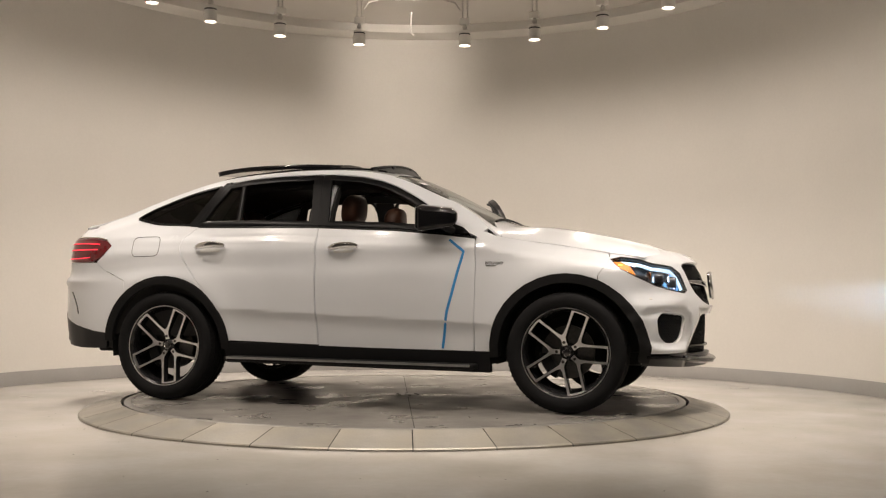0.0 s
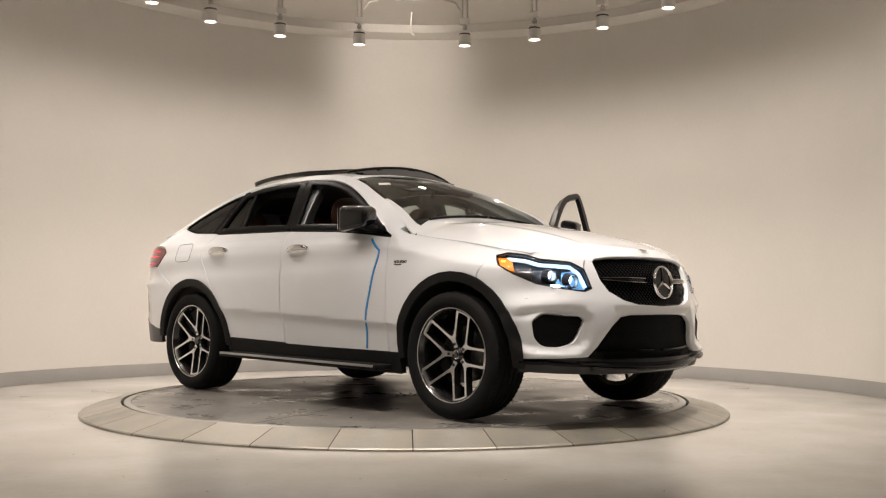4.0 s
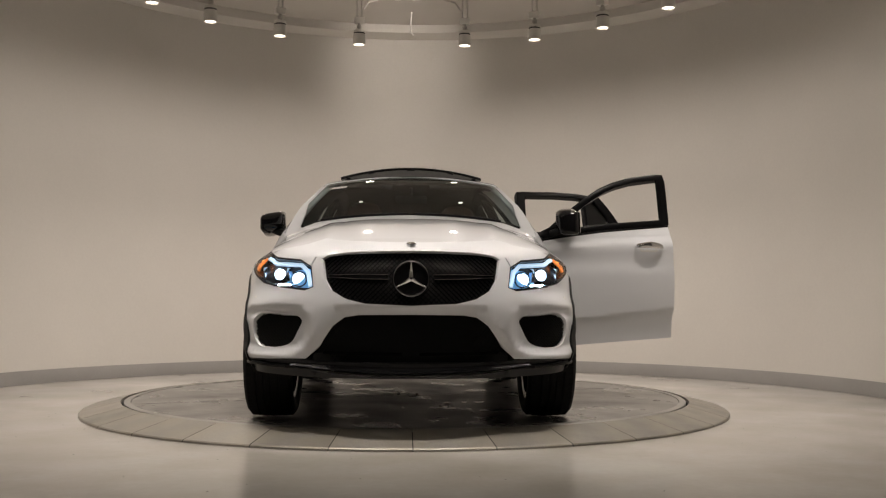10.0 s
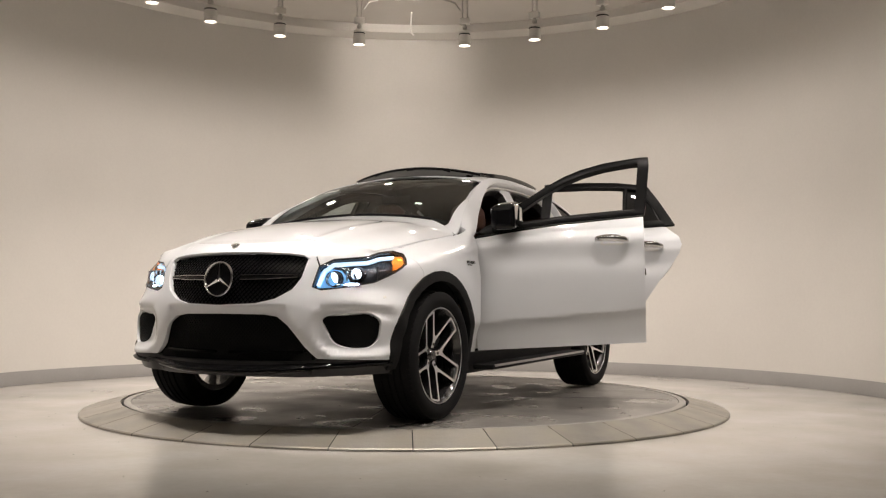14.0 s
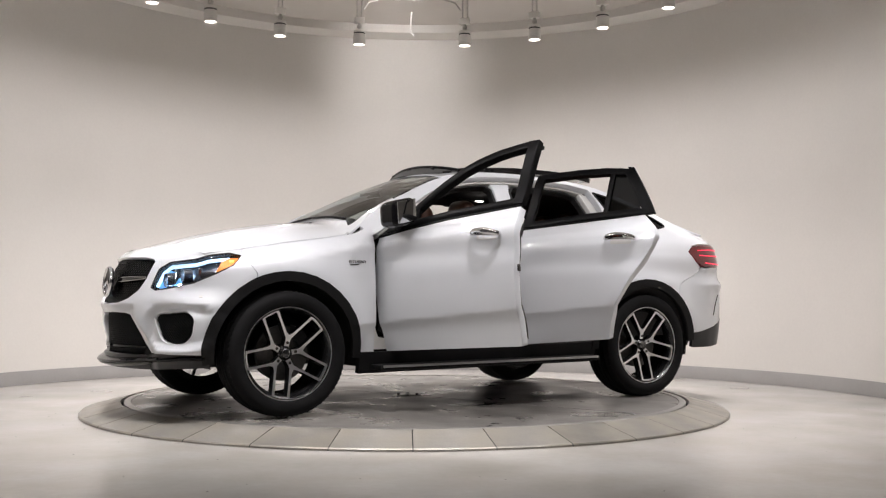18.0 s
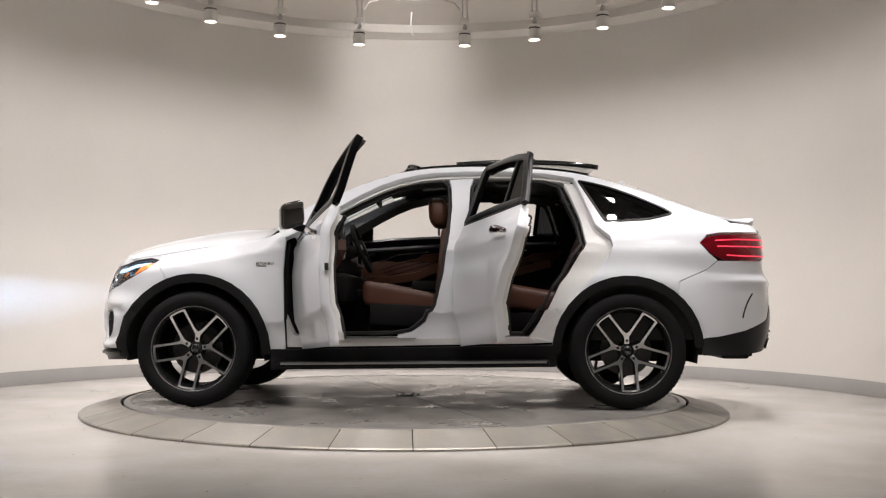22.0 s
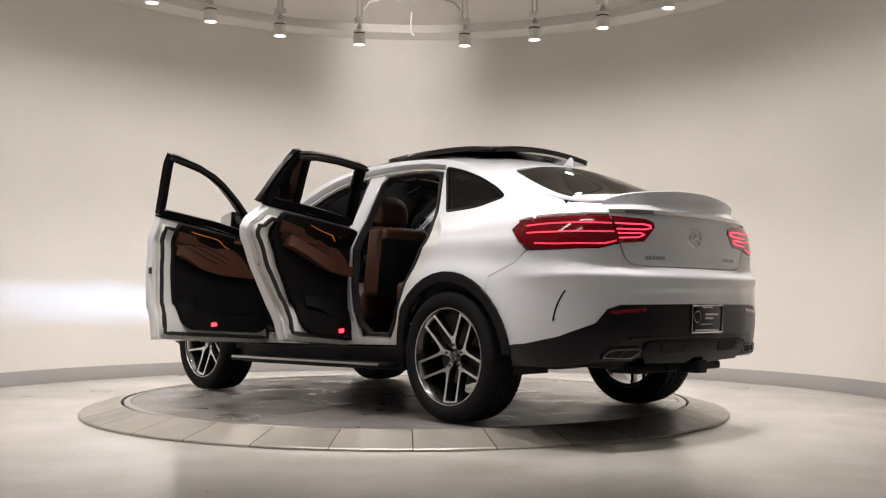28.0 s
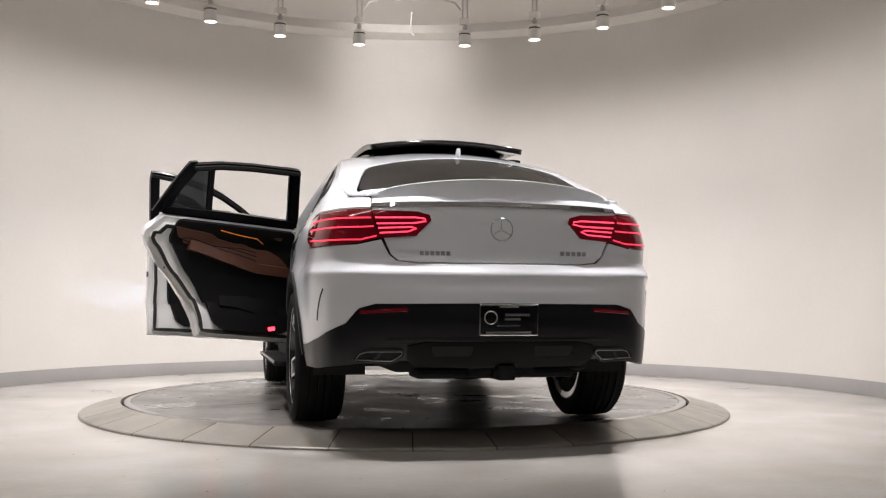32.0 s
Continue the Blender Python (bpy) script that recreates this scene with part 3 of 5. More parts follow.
for sg in (1, -1):
    rp = [(x, sg * (float(rail_y(x)) - 0.003)) for x in (-1.585, -1.72, -1.85, -1.98, -2.1, -2.2, -2.28)] + [(-2.345, sg * 0.68), (-2.17, sg * 0.705), (-2.08, sg * 0.70), (-1.80, sg * 0.634), (-1.64, sg * 0.584), (-1.604, sg * 0.53)]
    sheet("rear_pillar", top, rp, PAINT, car, "white pillar beside the rear window")
    sheet("tail_corner", skin, [(sg * SX(-2.245), 1.175), (sg * RY(0.697), 1.184), (sg * RY(0.708), 1.25), (sg * SX(-2.255), 1.262)], PAINT, car, gap=0.001)
# the bonnet's and roof's neighbours on each side
for sg, nm in ((1, "left"), (-1, "right")):
    fender = [(0.845, 0.385), (0.86, 0.92), (0.852, 1.135), (0.90, 1.185), (0.965, 1.155)] + [(x, float(rail_z(x)) - 0.003) for x in (1.02, 1.1, 1.25, 1.42, 1.6, 1.73)] + [(1.74, 0.985), (1.66, 0.88), (1.66, FZ)] + [p for p in FRONT_ARCH[::-1] if p[0] < 1.65] + [(0.947, 0.385)]
    sheet("front_fender", skin, flank(fender, sg), PAINT, car, "white front fender", depth=0.04, gap=0.0012, grid=0.03)
    fr = ([(0.92, 1.205)] + [(x, float(rail_z(x)) - 0.002) for x in (0.86, 0.79, 0.63, 0.50, 0.36, 0.24, 0.1, -0.02, -0.28, -0.6, -0.95, -1.21, -1.45, -1.69, -1.94, -2.1, -2.22)]
          + [(-2.26, 1.245), (-2.25, 1.175), (-2.10, 1.168), (-1.99, 1.155), (-1.945, 1.115), (-2.0, 1.045), (-2.06, 0.995), (-1.99, 0.935), (-1.80, 0.855), (-1.785, RZ)]
          + [p for p in REAR_ARCH if p[0] > -1.78] + [(-0.972, 0.425)] + DOOR_R_EDGE[-2::-1] + [(-1.12, 1.580)] + [(x, z + 0.006) for x, z in WIN_R[-2::-1] + WIN_F[::-1]] + [(0.862, 1.14)])
    quarter = rounded([(-1.150, 1.560, 0.015), (-1.322, 1.262, 0.02), (-1.60, 1.274, 0.05), (-1.79, 1.318, 0.03), (-1.70, 1.375, 0.05), (-1.50, 1.462, 0.1), (-1.30, 1.526, 0.1)], 0.03)
    sheet("side_frame", skin, flank(fr, sg), PAINT, car, "white body side with pillar and rear quarter", holes=[flank(quarter, sg)], grid=0.035, depth=0.055)
    qw = sheet("quarter_window", skin, flank(quarter, sg), TINT, car, "dark tinted quarter window", off=-0.006, depth=0.005, gap=0.0)
    part("quarter_seal", ribbon(skin, flank(quarter, sg), 0.018, 0.012, 0.004, True), FRAME, car)
    # cladding
    for a, cx, r in ((FRONT_ARCH, 1.4575, 0.510), (REAR_ARCH, -1.4575, 0.503)):
        lo0, lo1 = (180.0, 0.0) if cx > 0 else (172.0, 4.0)
        band = arch(cx, r, lo0 + 4, lo1 - 6) + arch(cx, r - 0.058, lo0 + 4, lo1 - 6)[::-1]
        sheet("arch_cladding", skin, flank(band, sg), BLACK, car, "black plastic wheel arch cladding", off=0.012, depth=0.05, gap=0)
        lin = lathe([(0.475, -0.14), (0.475, 0.14)], 24, False, 200, -10)
        warp(lin, lambda x, y, z, cx=cx, sg=sg: (cx + x, sg * 0.77 + z, 0.385 + y))
        back_w = prism([(cx + 0.475 * math.cos(radians(t)), 0.385 + 0.475 * math.sin(radians(t))) for t in range(-10, 191, 10)], 0.02)
        warp(back_w, lambda x, y, z, sg=sg: (x, sg * 0.62 + y, z))
        part("wheel_well", merge(lin, back_w), DARK, car)
    sill = [(0.946, 0.385), (0.845, 0.382), (-0.97, 0.422), (-1.0, 0.42), (-0.98, 0.275), (0.95, 0.245)]
    sheet("sill_cover", skin, flank(sill, sg), BLACK, car, "black plastic sill cover", off=0.004, depth=0.04)
    board = box((-0.03, sg * 0.985, 0.298), (1.80, 0.15, 0.035), 0.012, 2)
    warp(board, lambda x, y, z: (x, y, z - 0.012 * x))
    part("running_board", board, BLACK, car, "black running board")
    strip = box((-0.03, sg * 1.058, 0.307), (1.76, 0.012, 0.016), 0.004, 2)
    warp(strip, lambda x, y, z: (x, y, z - 0.012 * x))
    part("running_board_strip", strip, SATIN, car, "bright metal edge strip")
    # fuel flap only on the right flank
    if sg < 0:
        flap = rounded([(-1.755, 1.175), (-1.53, 1.18), (-1.525, 1.035), (-1.75, 1.03)], 0.045, 5)
        part("fuel_flap", ribbon(skin, flank(flap, sg), 0.004, 0.006, 0.001, True, 0.03), GROOVE, car, "thin joint of the fuel flap")

# front bumper: two intakes through it, grille above, lower mouth below
def mirrored(pts):
    return pts + [(-s, z) for s, z in pts[::-1] if s > 1e-6]


HEAD = [(SX(1.742), 0.988), (SX(1.815), 1.003), (SX(1.95), 0.988), (SX(2.04), 0.962), (FY(0.66), 0.945), (FY(0.585), 0.905), (FY(0.555), 0.79), (FY(0.60), 0.772), (FY(0.72), 0.786), (SX(2.02), 0.815), (SX(1.90), 0.872), (SX(1.80), 0.925)]
GRILLE = [(0.0, 0.688), (FY(0.25), 0.698), (FY(0.36), 0.724), (FY(0.45), 0.775), (FY(0.495), 0.84), (FY(0.525), 0.948), (FY(0.50), 0.968), (FY(0.40), 0.984), (FY(0.2), 0.992), (0.0, 0.995)]
MOUTH = [(0.0, 0.637), (FY(0.30), 0.634), (FY(0.37), 0.622), (FY(0.43), 0.575), (FY(0.52), 0.455), (FY(0.585), 0.392)]
INTAKE = [(FY(0.605), 0.605), (FY(0.64), 0.633), (FY(0.80), 0.652), (SX(2.04), 0.648), (SX(2.0), 0.61), (SX(2.01), 0.50), (SX(2.045), 0.455), (FY(0.74), 0.452), (FY(0.665), 0.475)]
bl = GRILLE[:6] + [(FY(0.565), 0.962)] + [HEAD[5], HEAD[6], HEAD[7], HEAD[8], HEAD[9], HEAD[10], HEAD[11], HEAD[0]] + [(SX(1.735), 0.978), (SX(1.664), 0.88), (SX(1.664), FZ)] + flank([p for p in FRONT_ARCH if p[0] > 1.674], 1) + [(SX(1.962), 0.388)] + MOUTH[::-1]
hole = rounded(INTAKE, 0.04, 4)
sheet("front_bumper", skin, bl[:-1] + [MOUTH[0]] + [(-s, z) for s, z in bl[:-1][::-1] if s > 1e-6], PAINT, car, "white front bumper with side intakes", holes=[hole, [(-s, z) for s, z in hole]], depth=0.03, gap=0.0008, grid=0.028)
lip = [(FY(y), float(p[2]) + 0.002) for y, p in zip(NOSE_Y, nose)] + [(SX(1.95), float(rail_z(1.95)) + 0.002), (SX(1.86), float(rail_z(1.86)) + 0.002), (SX(1.738), float(rail_z(1.738)) + 0.002), (SX(1.738), 0.992), (SX(1.815), 1.006), (SX(1.95), 0.990), (SX(2.04), 0.964), (FY(0.66), 0.947), (FY(0.592), 0.908), (FY(0.572), 0.962), (FY(0.527), 0.950), (FY(0.50), 0.970), (FY(0.40), 0.984), (FY(0.2), 0.990)]
sheet("bonnet_edge", skin, lip + [(0.0, 0.992)] + [(-s, z) for s, z in lip[:0:-1]], PAINT, car, "white front edge of the bonnet", gap=0.0, depth=0.02)
grille = sheet("grille", skin, mirrored(GRILLE), SATIN_BLACK, car, "black radiator grille", off=-0.035, depth=0.01, gap=-0.006)
mouth = sheet("lower_grille", skin, MOUTH + [(FY(0.60), 0.36), (-FY(0.60), 0.36)] + [(-s, z) for s, z in MOUTH[:0:-1]], BLACK, car, "black mesh lower grille", off=-0.05, depth=0.01, gap=-0.008)
for sg in (1, -1):
    intake = sheet("air_intake", skin, [(sg * s, z) for s, z in hole], BLACK, car, "black honeycomb side intake", off=-0.028, depth=0.01, gap=-0.004)
lipb = [(SX(1.93), 0.39), (FY(0.59), 0.388), (FY(0.5), 0.375), (0, 0.37), (0, 0.285), (FY(0.5), 0.285), (SX(1.93), 0.31)]
sheet("front_valance", skin, lipb[:3] + [(-s, z) for s, z in lipb[2::-1]] + [(-s, z) for s, z in lipb[:3:-1]] + lipb[5:], SATIN_BLACK, car, "black lower bumper edge", off=-0.002, depth=0.03)


def blade(y_end, reach, z_tip, name, mat, label):
    """The forward lip under the bumper, thickest in the middle."""
    bm = bmesh.new()
    rows = []
    for s in np.linspace(-FY(y_end), FY(y_end), 41):
        u = abs(s) / FY(y_end)
        p, n = normals_of(skin, np.array([[s, 0.36]]))
        nn = Vector((n[0][0], n[0][1], 0)).normalized()
        c = Vector((p[0][0], p[0][1], 0))
        k = reach * (1 - 0.55 * u**3)
        zt = z_tip + 0.030 * u**2
        rows.append([bm.verts.new(c + nn * o + Vector((0, 0, z))) for o, z in ((-0.03, zt + 0.040), (k - 0.006, zt + 0.009), (k, zt), (k - 0.008, zt - 0.006), (-0.06, zt - 0.022))])
    for p, q in zip(rows, rows[1:]):
        for i in range(5):
            bm.faces.new((p[i], p[(i + 1) % 5], q[(i + 1) % 5], q[i]))
    bm.faces.new(rows[0])
    bm.faces.new(rows[-1][::-1])
    return part(name, bm, mat, car, label, 30)


blade(0.66, 0.048, 0.322, "splitter", PIANO, "gloss black front splitter lip")
blade(0.56, 0.036, 0.306, "splitter_skid", SATIN, "silver underside of the splitter")
for sg in (1, -1):
    part("splitter_wing", ribbon(skin, [(sg * FY(0.64), 0.352), (sg * FY(0.76), 0.362), (sg * SX(2.06), 0.372), (sg * SX(1.95), 0.374)], 0.016, 0.04, 0.022), PIANO, car, "gloss black corner blade")

# tail: tailgate, lamps, bumper
def tail(q):
    """The tail, by y (left positive) and height."""
    y = np.abs(q[:, 0])
    t = PT[-150:][::-1]
    s = np.interp(y, t[:, 1], PS[-150:][::-1])
    p = skin(np.stack([s, q[:, 1]], 1))
    p[:, 1] *= np.where(q[:, 0] < 0, -1, 1)
    return p
lid = [(0.0, 0.912), (0.45, 0.912), (0.55, 0.922), (0.588, 0.95), (0.638, 1.06), (0.688, 1.175), (0.70, 1.243), (0.3, 1.26), (0.0, 1.265)]
sheet("tailgate", tail, lid + [(-y, z) for y, z in lid[-2:0:-1]], PAINT, car, "white tailgate")
lidtop = [(-2.165, 0.0), (-2.165, 0.3), (-2.155, 0.672), (-2.185, 0.70), (-2.345, 0.675), (-2.44, 0.4), (-2.465, 0.0)]
sheet("tailgate_top", top, lidtop + [(x, -y) for x, y in lidtop[-2:0:-1]], PAINT, car, "white tailgate edge below the rear window")
rb = [(0.0, 0.905), (0.45, 0.905), (0.56, 0.918), (0.598, 0.95), (0.638, 1.026)]
RB = [(RY(y), z) for y, z in rb] + [(RY(0.76), 1.0), (SX(-2.25), 0.992), (SX(-2.064), 0.990), (SX(-1.99), 0.932), (SX(-1.802), 0.852), (SX(-1.788), RZ)] + flank([p for p in REAR_ARCH if p[0] < -1.795][::-1], 1) + [(SX(-1.94), 0.475), (SX(-2.06), 0.485), (SX(-2.25), 0.525), (RY(0.80), 0.60), (RY(0.74), 0.675), (RY(0.66), 0.698), (SMAX, 0.703)]
for sg in (1, -1):
    sheet("rear_bumper", skin, [(sg * s, z) for s, z in RB], PAINT, car, "white upper rear bumper", depth=0.02, gap=0.0, grid=0.03)
    VAL = [(SMAX, 0.70), (RY(0.66), 0.695), (RY(0.74), 0.672), (RY(0.80), 0.597), (SX(-2.25), 0.522), (SX(-2.06), 0.482), (SX(-1.94), 0.472), (SX(-1.96), 0.36), (SX(-2.2), 0.36), (RY(0.6), 0.41), (SMAX, 0.42)]
    sheet("rear_valance", skin, [(sg * s, z) for s, z in VAL], SATIN_BLACK, car, "black plastic lower rear bumper", off=0.004, depth=0.03, gap=0.0)

# ---------------------------------------------------------------- doors
HANDLES = {"front": (-0.19, 0.03, 1.095, 1.055), "rear": (-1.22, -0.99, 1.112, 1.068)}


# hinge x and y, swing, lift and lean of the two open doors
FL_SWING = (0.767, 0.967, 71.8, 2.7, -2.5)
RL_SWING = (-0.306, 0.968, 68.8, 2.8, -1.2)


def slope(pts, sg, dz=0.0):
    return [(sg * SX(x), z + dz) for x, z in pts]


def skin_upright(q):
    """The flank with the window frame of a wide open door standing steeper."""
    p = skin(q)
    p[:, 1] += np.sign(q[:, 0]) * 0.065 * np.clip((q[:, 1] - 1.2) / 0.42, 0, 1.2)
    return p


def make_door(which, sg, swing=None):
    front = which == "front"
    if front:
        lower = [(0.838, 0.385), (0.856, 0.75), (0.858, 0.92), (0.845, 1.132)] + BELT_F[1:] + [(-0.283, 0.80), (-0.272, 0.398)]
        glass = [(0.80, 1.172)] + WIN_F[1:] + [(-0.300, 1.24)] + [(x, z + 0.012) for x, z in BELT_F[2:0:-1]]
    else:
        lower = [(-0.300, 1.226)] + BELT_R[1:] + DOOR_R_EDGE[1:] + [(-0.278, 0.410), (-0.290, 0.80)]
        glass = [(-0.303, 1.24)] + WIN_R + [(-1.203, 1.42), (-1.268, 1.258), (-0.8, 1.25)]
    side = "open" if swing else "closed"
    upright = skin_upright if swing else skin
    door = sheet("door", skin, slope(lower, sg), PAINT, car, f"white {which} door, {side}", depth=0.055, grid=0.02, gap=0.0032)
    part("window_frame", ribbon(upright, slope(shrink(glass, 0.022), sg), 0.048, 0.045, 0.003, True, 0.04), FRAME, door, "black window frame")
    if front:
        sheet("pillar_cover", upright, slope([(-0.235, 1.240), (-0.283, 1.606), (-0.349, 1.606), (-0.301, 1.240)], sg), FRAME, door, "gloss black pillar cover", off=0.004, depth=0.02, back=True, gap=0)
        tri = [(0.79, 1.175), (0.57, 1.315), (0.53, 1.31), (0.53, 1.20)]
        sheet("mirror_triangle", upright, slope(tri, sg), FRAME, door, off=0.001, depth=0.03, back=True)
    else:
        sheet("pillar_cover", upright, slope([(-0.303, 1.244), (-0.361, 1.606), (-0.424, 1.606), (-0.366, 1.244)], sg), FRAME, door, "gloss black pillar cover", off=0.004, depth=0.02, back=True, gap=0)
        part("divider_bar", ribbon(upright, slope([(-0.945, 1.25), (-0.975, 1.588)], sg), 0.034, 0.03, 0.0), FRAME, door)
        sheet("fixed_pane", upright, slope([(-0.95, 1.255), (-0.98, 1.588), (-1.085, 1.568), (-1.155, 1.42), (-1.22, 1.26)], sg), TINT, door, "dark tinted fixed pane", off=-0.012, depth=0.005)
        edge = [(-1.080, 1.592), (-1.128, 1.582), (-1.222, 1.432), (-1.322, 1.252), (-1.245, 1.248), (-1.18, 1.40)]
        sheet("frame_edge", upright, slope(edge, sg), FRAME, door, "black rear edge of the window frame", off=0.003, depth=0.03, back=True, gap=0)
    belt = BELT_F if front else BELT_R
    part("belt_trim", ribbon(skin, slope(belt, sg, 0.002), 0.014, 0.02, 0.004), FRAME, door, "black window sill strip")
    # handle: chrome bar before a shallow cup
    x0, x1, za, zb = HANDLES[which]
    zc = (za + zb) / 2
    cup = rounded([(x0 + 0.03, zc - 0.036), (x0 + 0.05, zc + 0.018), (x1 - 0.05, zc + 0.020), (x1 - 0.03, zc - 0.030)], 0.045, 6)
    sheet("handle_cup", skin, slope(cup, sg), PAINT_IN, door, off=0.0015, depth=0.002, gap=0)
    grip = bmesh.new()
    rings = []
    for k in range(15):
        u = k / 14
        q, n = normals_of(skin, np.array([(sg * SX(x0 + (x1 - x0) * u), zc - 0.006 + 0.014 * u + 0.004 * math.sin(math.pi * u))]))
        bow = 0.012 + 0.034 * math.sin(math.pi * u) ** 0.55
        h = 0.008 + 0.0165 * math.sin(math.pi * (0.06 + 0.88 * u)) ** 0.6
        c = Vector(q[0] + n[0] * bow)
        nv = Vector(n[0])
        up = Vector((0, 0, 1))
        rings.append([grip.verts.new(c + up * h * math.cos(a) + nv * 0.015 * math.sin(a)) for a in [2 * math.pi * i / 12 for i in range(12)]])
    for a, b in zip(rings, rings[1:]):
        for i in range(12):
            grip.faces.new((a[i], a[(i + 1) % 12], b[(i + 1) % 12], b[i]))
    grip.faces.new(rings[0])
    grip.faces.new(rings[-1][::-1])
    part("door_handle", grip, CHROME, door, "chrome door handle", 60)
    # inner side
    inner = shrink(lower, 0.004)
    sheet("inner_skin", skin, slope(inner, sg), PAINT_IN, door, "white painted inner door skin", off=-0.052, depth=0.004, back=True, grid=0.08)
    sheet("inner_box", skin, slope(shrink(lower, 0.036), sg), PAINT_IN, door, "white painted inner door shell", off=-0.056, depth=0.036, back=True, grid=0.08)
    body = [(0.79, 0.50), (0.80, 1.145), (0.55, 1.178), (0.25, 1.206), (-0.175, 1.232), (-0.158, 0.95), (-0.135, 0.65), (-0.08, 0.50), (0.0, 0.462), (0.70, 0.455)] if front else [
        (-0.335, 0.49), (-0.338, 1.235), (-0.80, 1.246), (-1.165, 1.250), (-1.20, 1.16), (-1.20, 1.09), (-1.16, 1.0), (-1.08, 0.90), (-0.99, 0.77), (-0.92, 0.64), (-0.87, 0.53), (-0.80, 0.475), (-0.40, 0.462)]
    body = rounded(body, 0.035)
    sheet("trim_panel", skin, slope(body, sg), HIDE, door, "black door lining", off=-0.092, depth=0.034, back=True, grid=0.06, gap=0)
    part("door_seal", ribbon(skin, slope(shrink(lower, 0.052), sg), 0.022, 0.022, -0.084, True), SEAL, door, "black rubber door seal")
    upper_seal = (WIN_F if front else WIN_R)
    part("frame_seal", ribbon(upright, slope([(x, z - 0.018) for x, z in upper_seal], sg), 0.02, 0.02, -0.044), SEAL, door)
    if front:
        ins = [(-0.165, 1.185), (0.00, 1.155), (0.20, 1.115), (0.42, 1.045), (0.58, 0.970), (0.585, 0.925), (0.30, 0.930), (0.05, 0.970), (-0.155, 1.025)]
        arm = [(-0.14, 1.000), (0.05, 0.955), (0.30, 0.918), (0.60, 0.912)]
        amb = [(0.36, 1.128), (-0.05, 1.196)]
        grab, lampx = (0.42, 1.160), 0.20
    else:
        ins = [(-1.185, 1.215), (-1.02, 1.195), (-0.80, 1.150), (-0.60, 1.085), (-0.42, 1.000), (-0.36, 0.960), (-0.37, 0.935), (-0.60, 0.950), (-0.85, 0.995), (-1.09, 1.060)]
        arm = [(-1.08, 1.040), (-0.85, 0.980), (-0.60, 0.940), (-0.36, 0.930)]
        amb = [(-0.56, 1.160), (-0.88, 1.215)]
        grab, lampx = (-0.50, 1.190), -0.47
    for k in (1, 2, 3):
        lo = [(ins[i][0] * (1 - k * 0.17) + ins[j][0] * k * 0.17, ins[i][1] * (1 - k * 0.17) + ins[j][1] * k * 0.17) for i, j in ((-1, 0), (-2, 2), (-3, 3))]
        part("quilting_seam", ribbon(skin, slope(lo, sg), 0.005, 0.005, -0.1300), HIDE, door)
    sheet("trim_insert", skin, slope(rounded(ins, 0.02), sg), TAN, door, "saddle brown leather insert", off=-0.119, depth=0.014, back=True, gap=0)
    part("armrest", ribbon(skin, slope(arm, sg), 0.066, 0.060, -0.118), TAN, door, "brown leather armrest")
    part("light_strip", ribbon(skin, slope(amb, sg), 0.004, 0.012, -0.122), AMBIENT if swing else SATIN, door, "glowing amber strip")
    part("inner_handle", ribbon(skin, slope([(grab[0] - 0.06, grab[1]), (grab[0] + 0.06, grab[1] + 0.01)], sg), 0.026, 0.02, -0.132), CHROME, door, "chrome inner handle")
    part("map_pocket", ribbon(skin, slope([(x, 0.64) for x in ((0.60, 0.35, 0.05) if front else (-0.42, -0.65, -0.84))], sg), 0.10, 0.03, -0.112), HIDE, door, "black storage pocket")
    if swing:
        part("warning_lamp", ribbon(skin, slope([(lampx - 0.024, 0.492), (lampx + 0.024, 0.497)], sg), 0.026, 0.010, -0.123), RED_MARK, door, "small red door lamp")
        ex, ez = (-0.285, 0.86) if front else (-1.20, 0.90)
        pl = skin(np.array([[sg * SX(ex), ez]]))[0]
        part("latch", box((pl[0], pl[1] - sg * 0.045, pl[2]), (0.012, 0.022, 0.042), 0.003), IRON, door, "dark metal latch")
        hx, hy, phi, lift, lean_in = swing
        door.matrix_basis = pose(hx, hy, 0.4) @ pose(0, 0, 0, 0, 0, -phi) @ pose(0, 0, 0, 0, lift, 0) @ pose(0, 0, 0, lean_in, 0, 0) @ pose(-hx, -hy, -0.4)
    if front:
        # the mirror on the closed side is folded in along the door
        mx, deep = (0.60, 0.165) if swing else (0.60, 0.29)

        def shape(x, y, z):
            k = 1 - 0.35 * max(0.0, x / 0.11) ** 2
            return (mx + x + 0.03 * (y / 0.11), sg * (0.985 + y), 1.275 + z * k * (1.0 if z > 0 else 0.92) - 0.02 * (y / 0.11))
        housing = warp(box((0, 0, -0.008), (deep, 0.150, 0.182), 0.045, 4), shape)
        part("mirror_housing", housing, BLACK_GLOSS, door, "gloss black mirror housing")
        part("mirror_face", warp(box((-deep / 2 - 0.001, 0.0, 0.0), (0.006, 0.128, 0.140), 0.002), lambda x, y, z: (mx + x + 0.03 * (y / 0.11), sg * (0.985 + y), 1.275 + z - 0.02 * (y / 0.11))), MIRROR, door, "mirror glass")
        part("mirror_foot", tube([(0.63, sg * 0.99, 1.225), (0.66, sg * 0.93, 1.20), (0.68, sg * 0.885, 1.19)], 0.028, 10), BLACK, door)
    return door


make_door("front", -1)
make_door("rear", -1)
make_door("front", 1, FL_SWING)
make_door("rear", 1, RL_SWING)

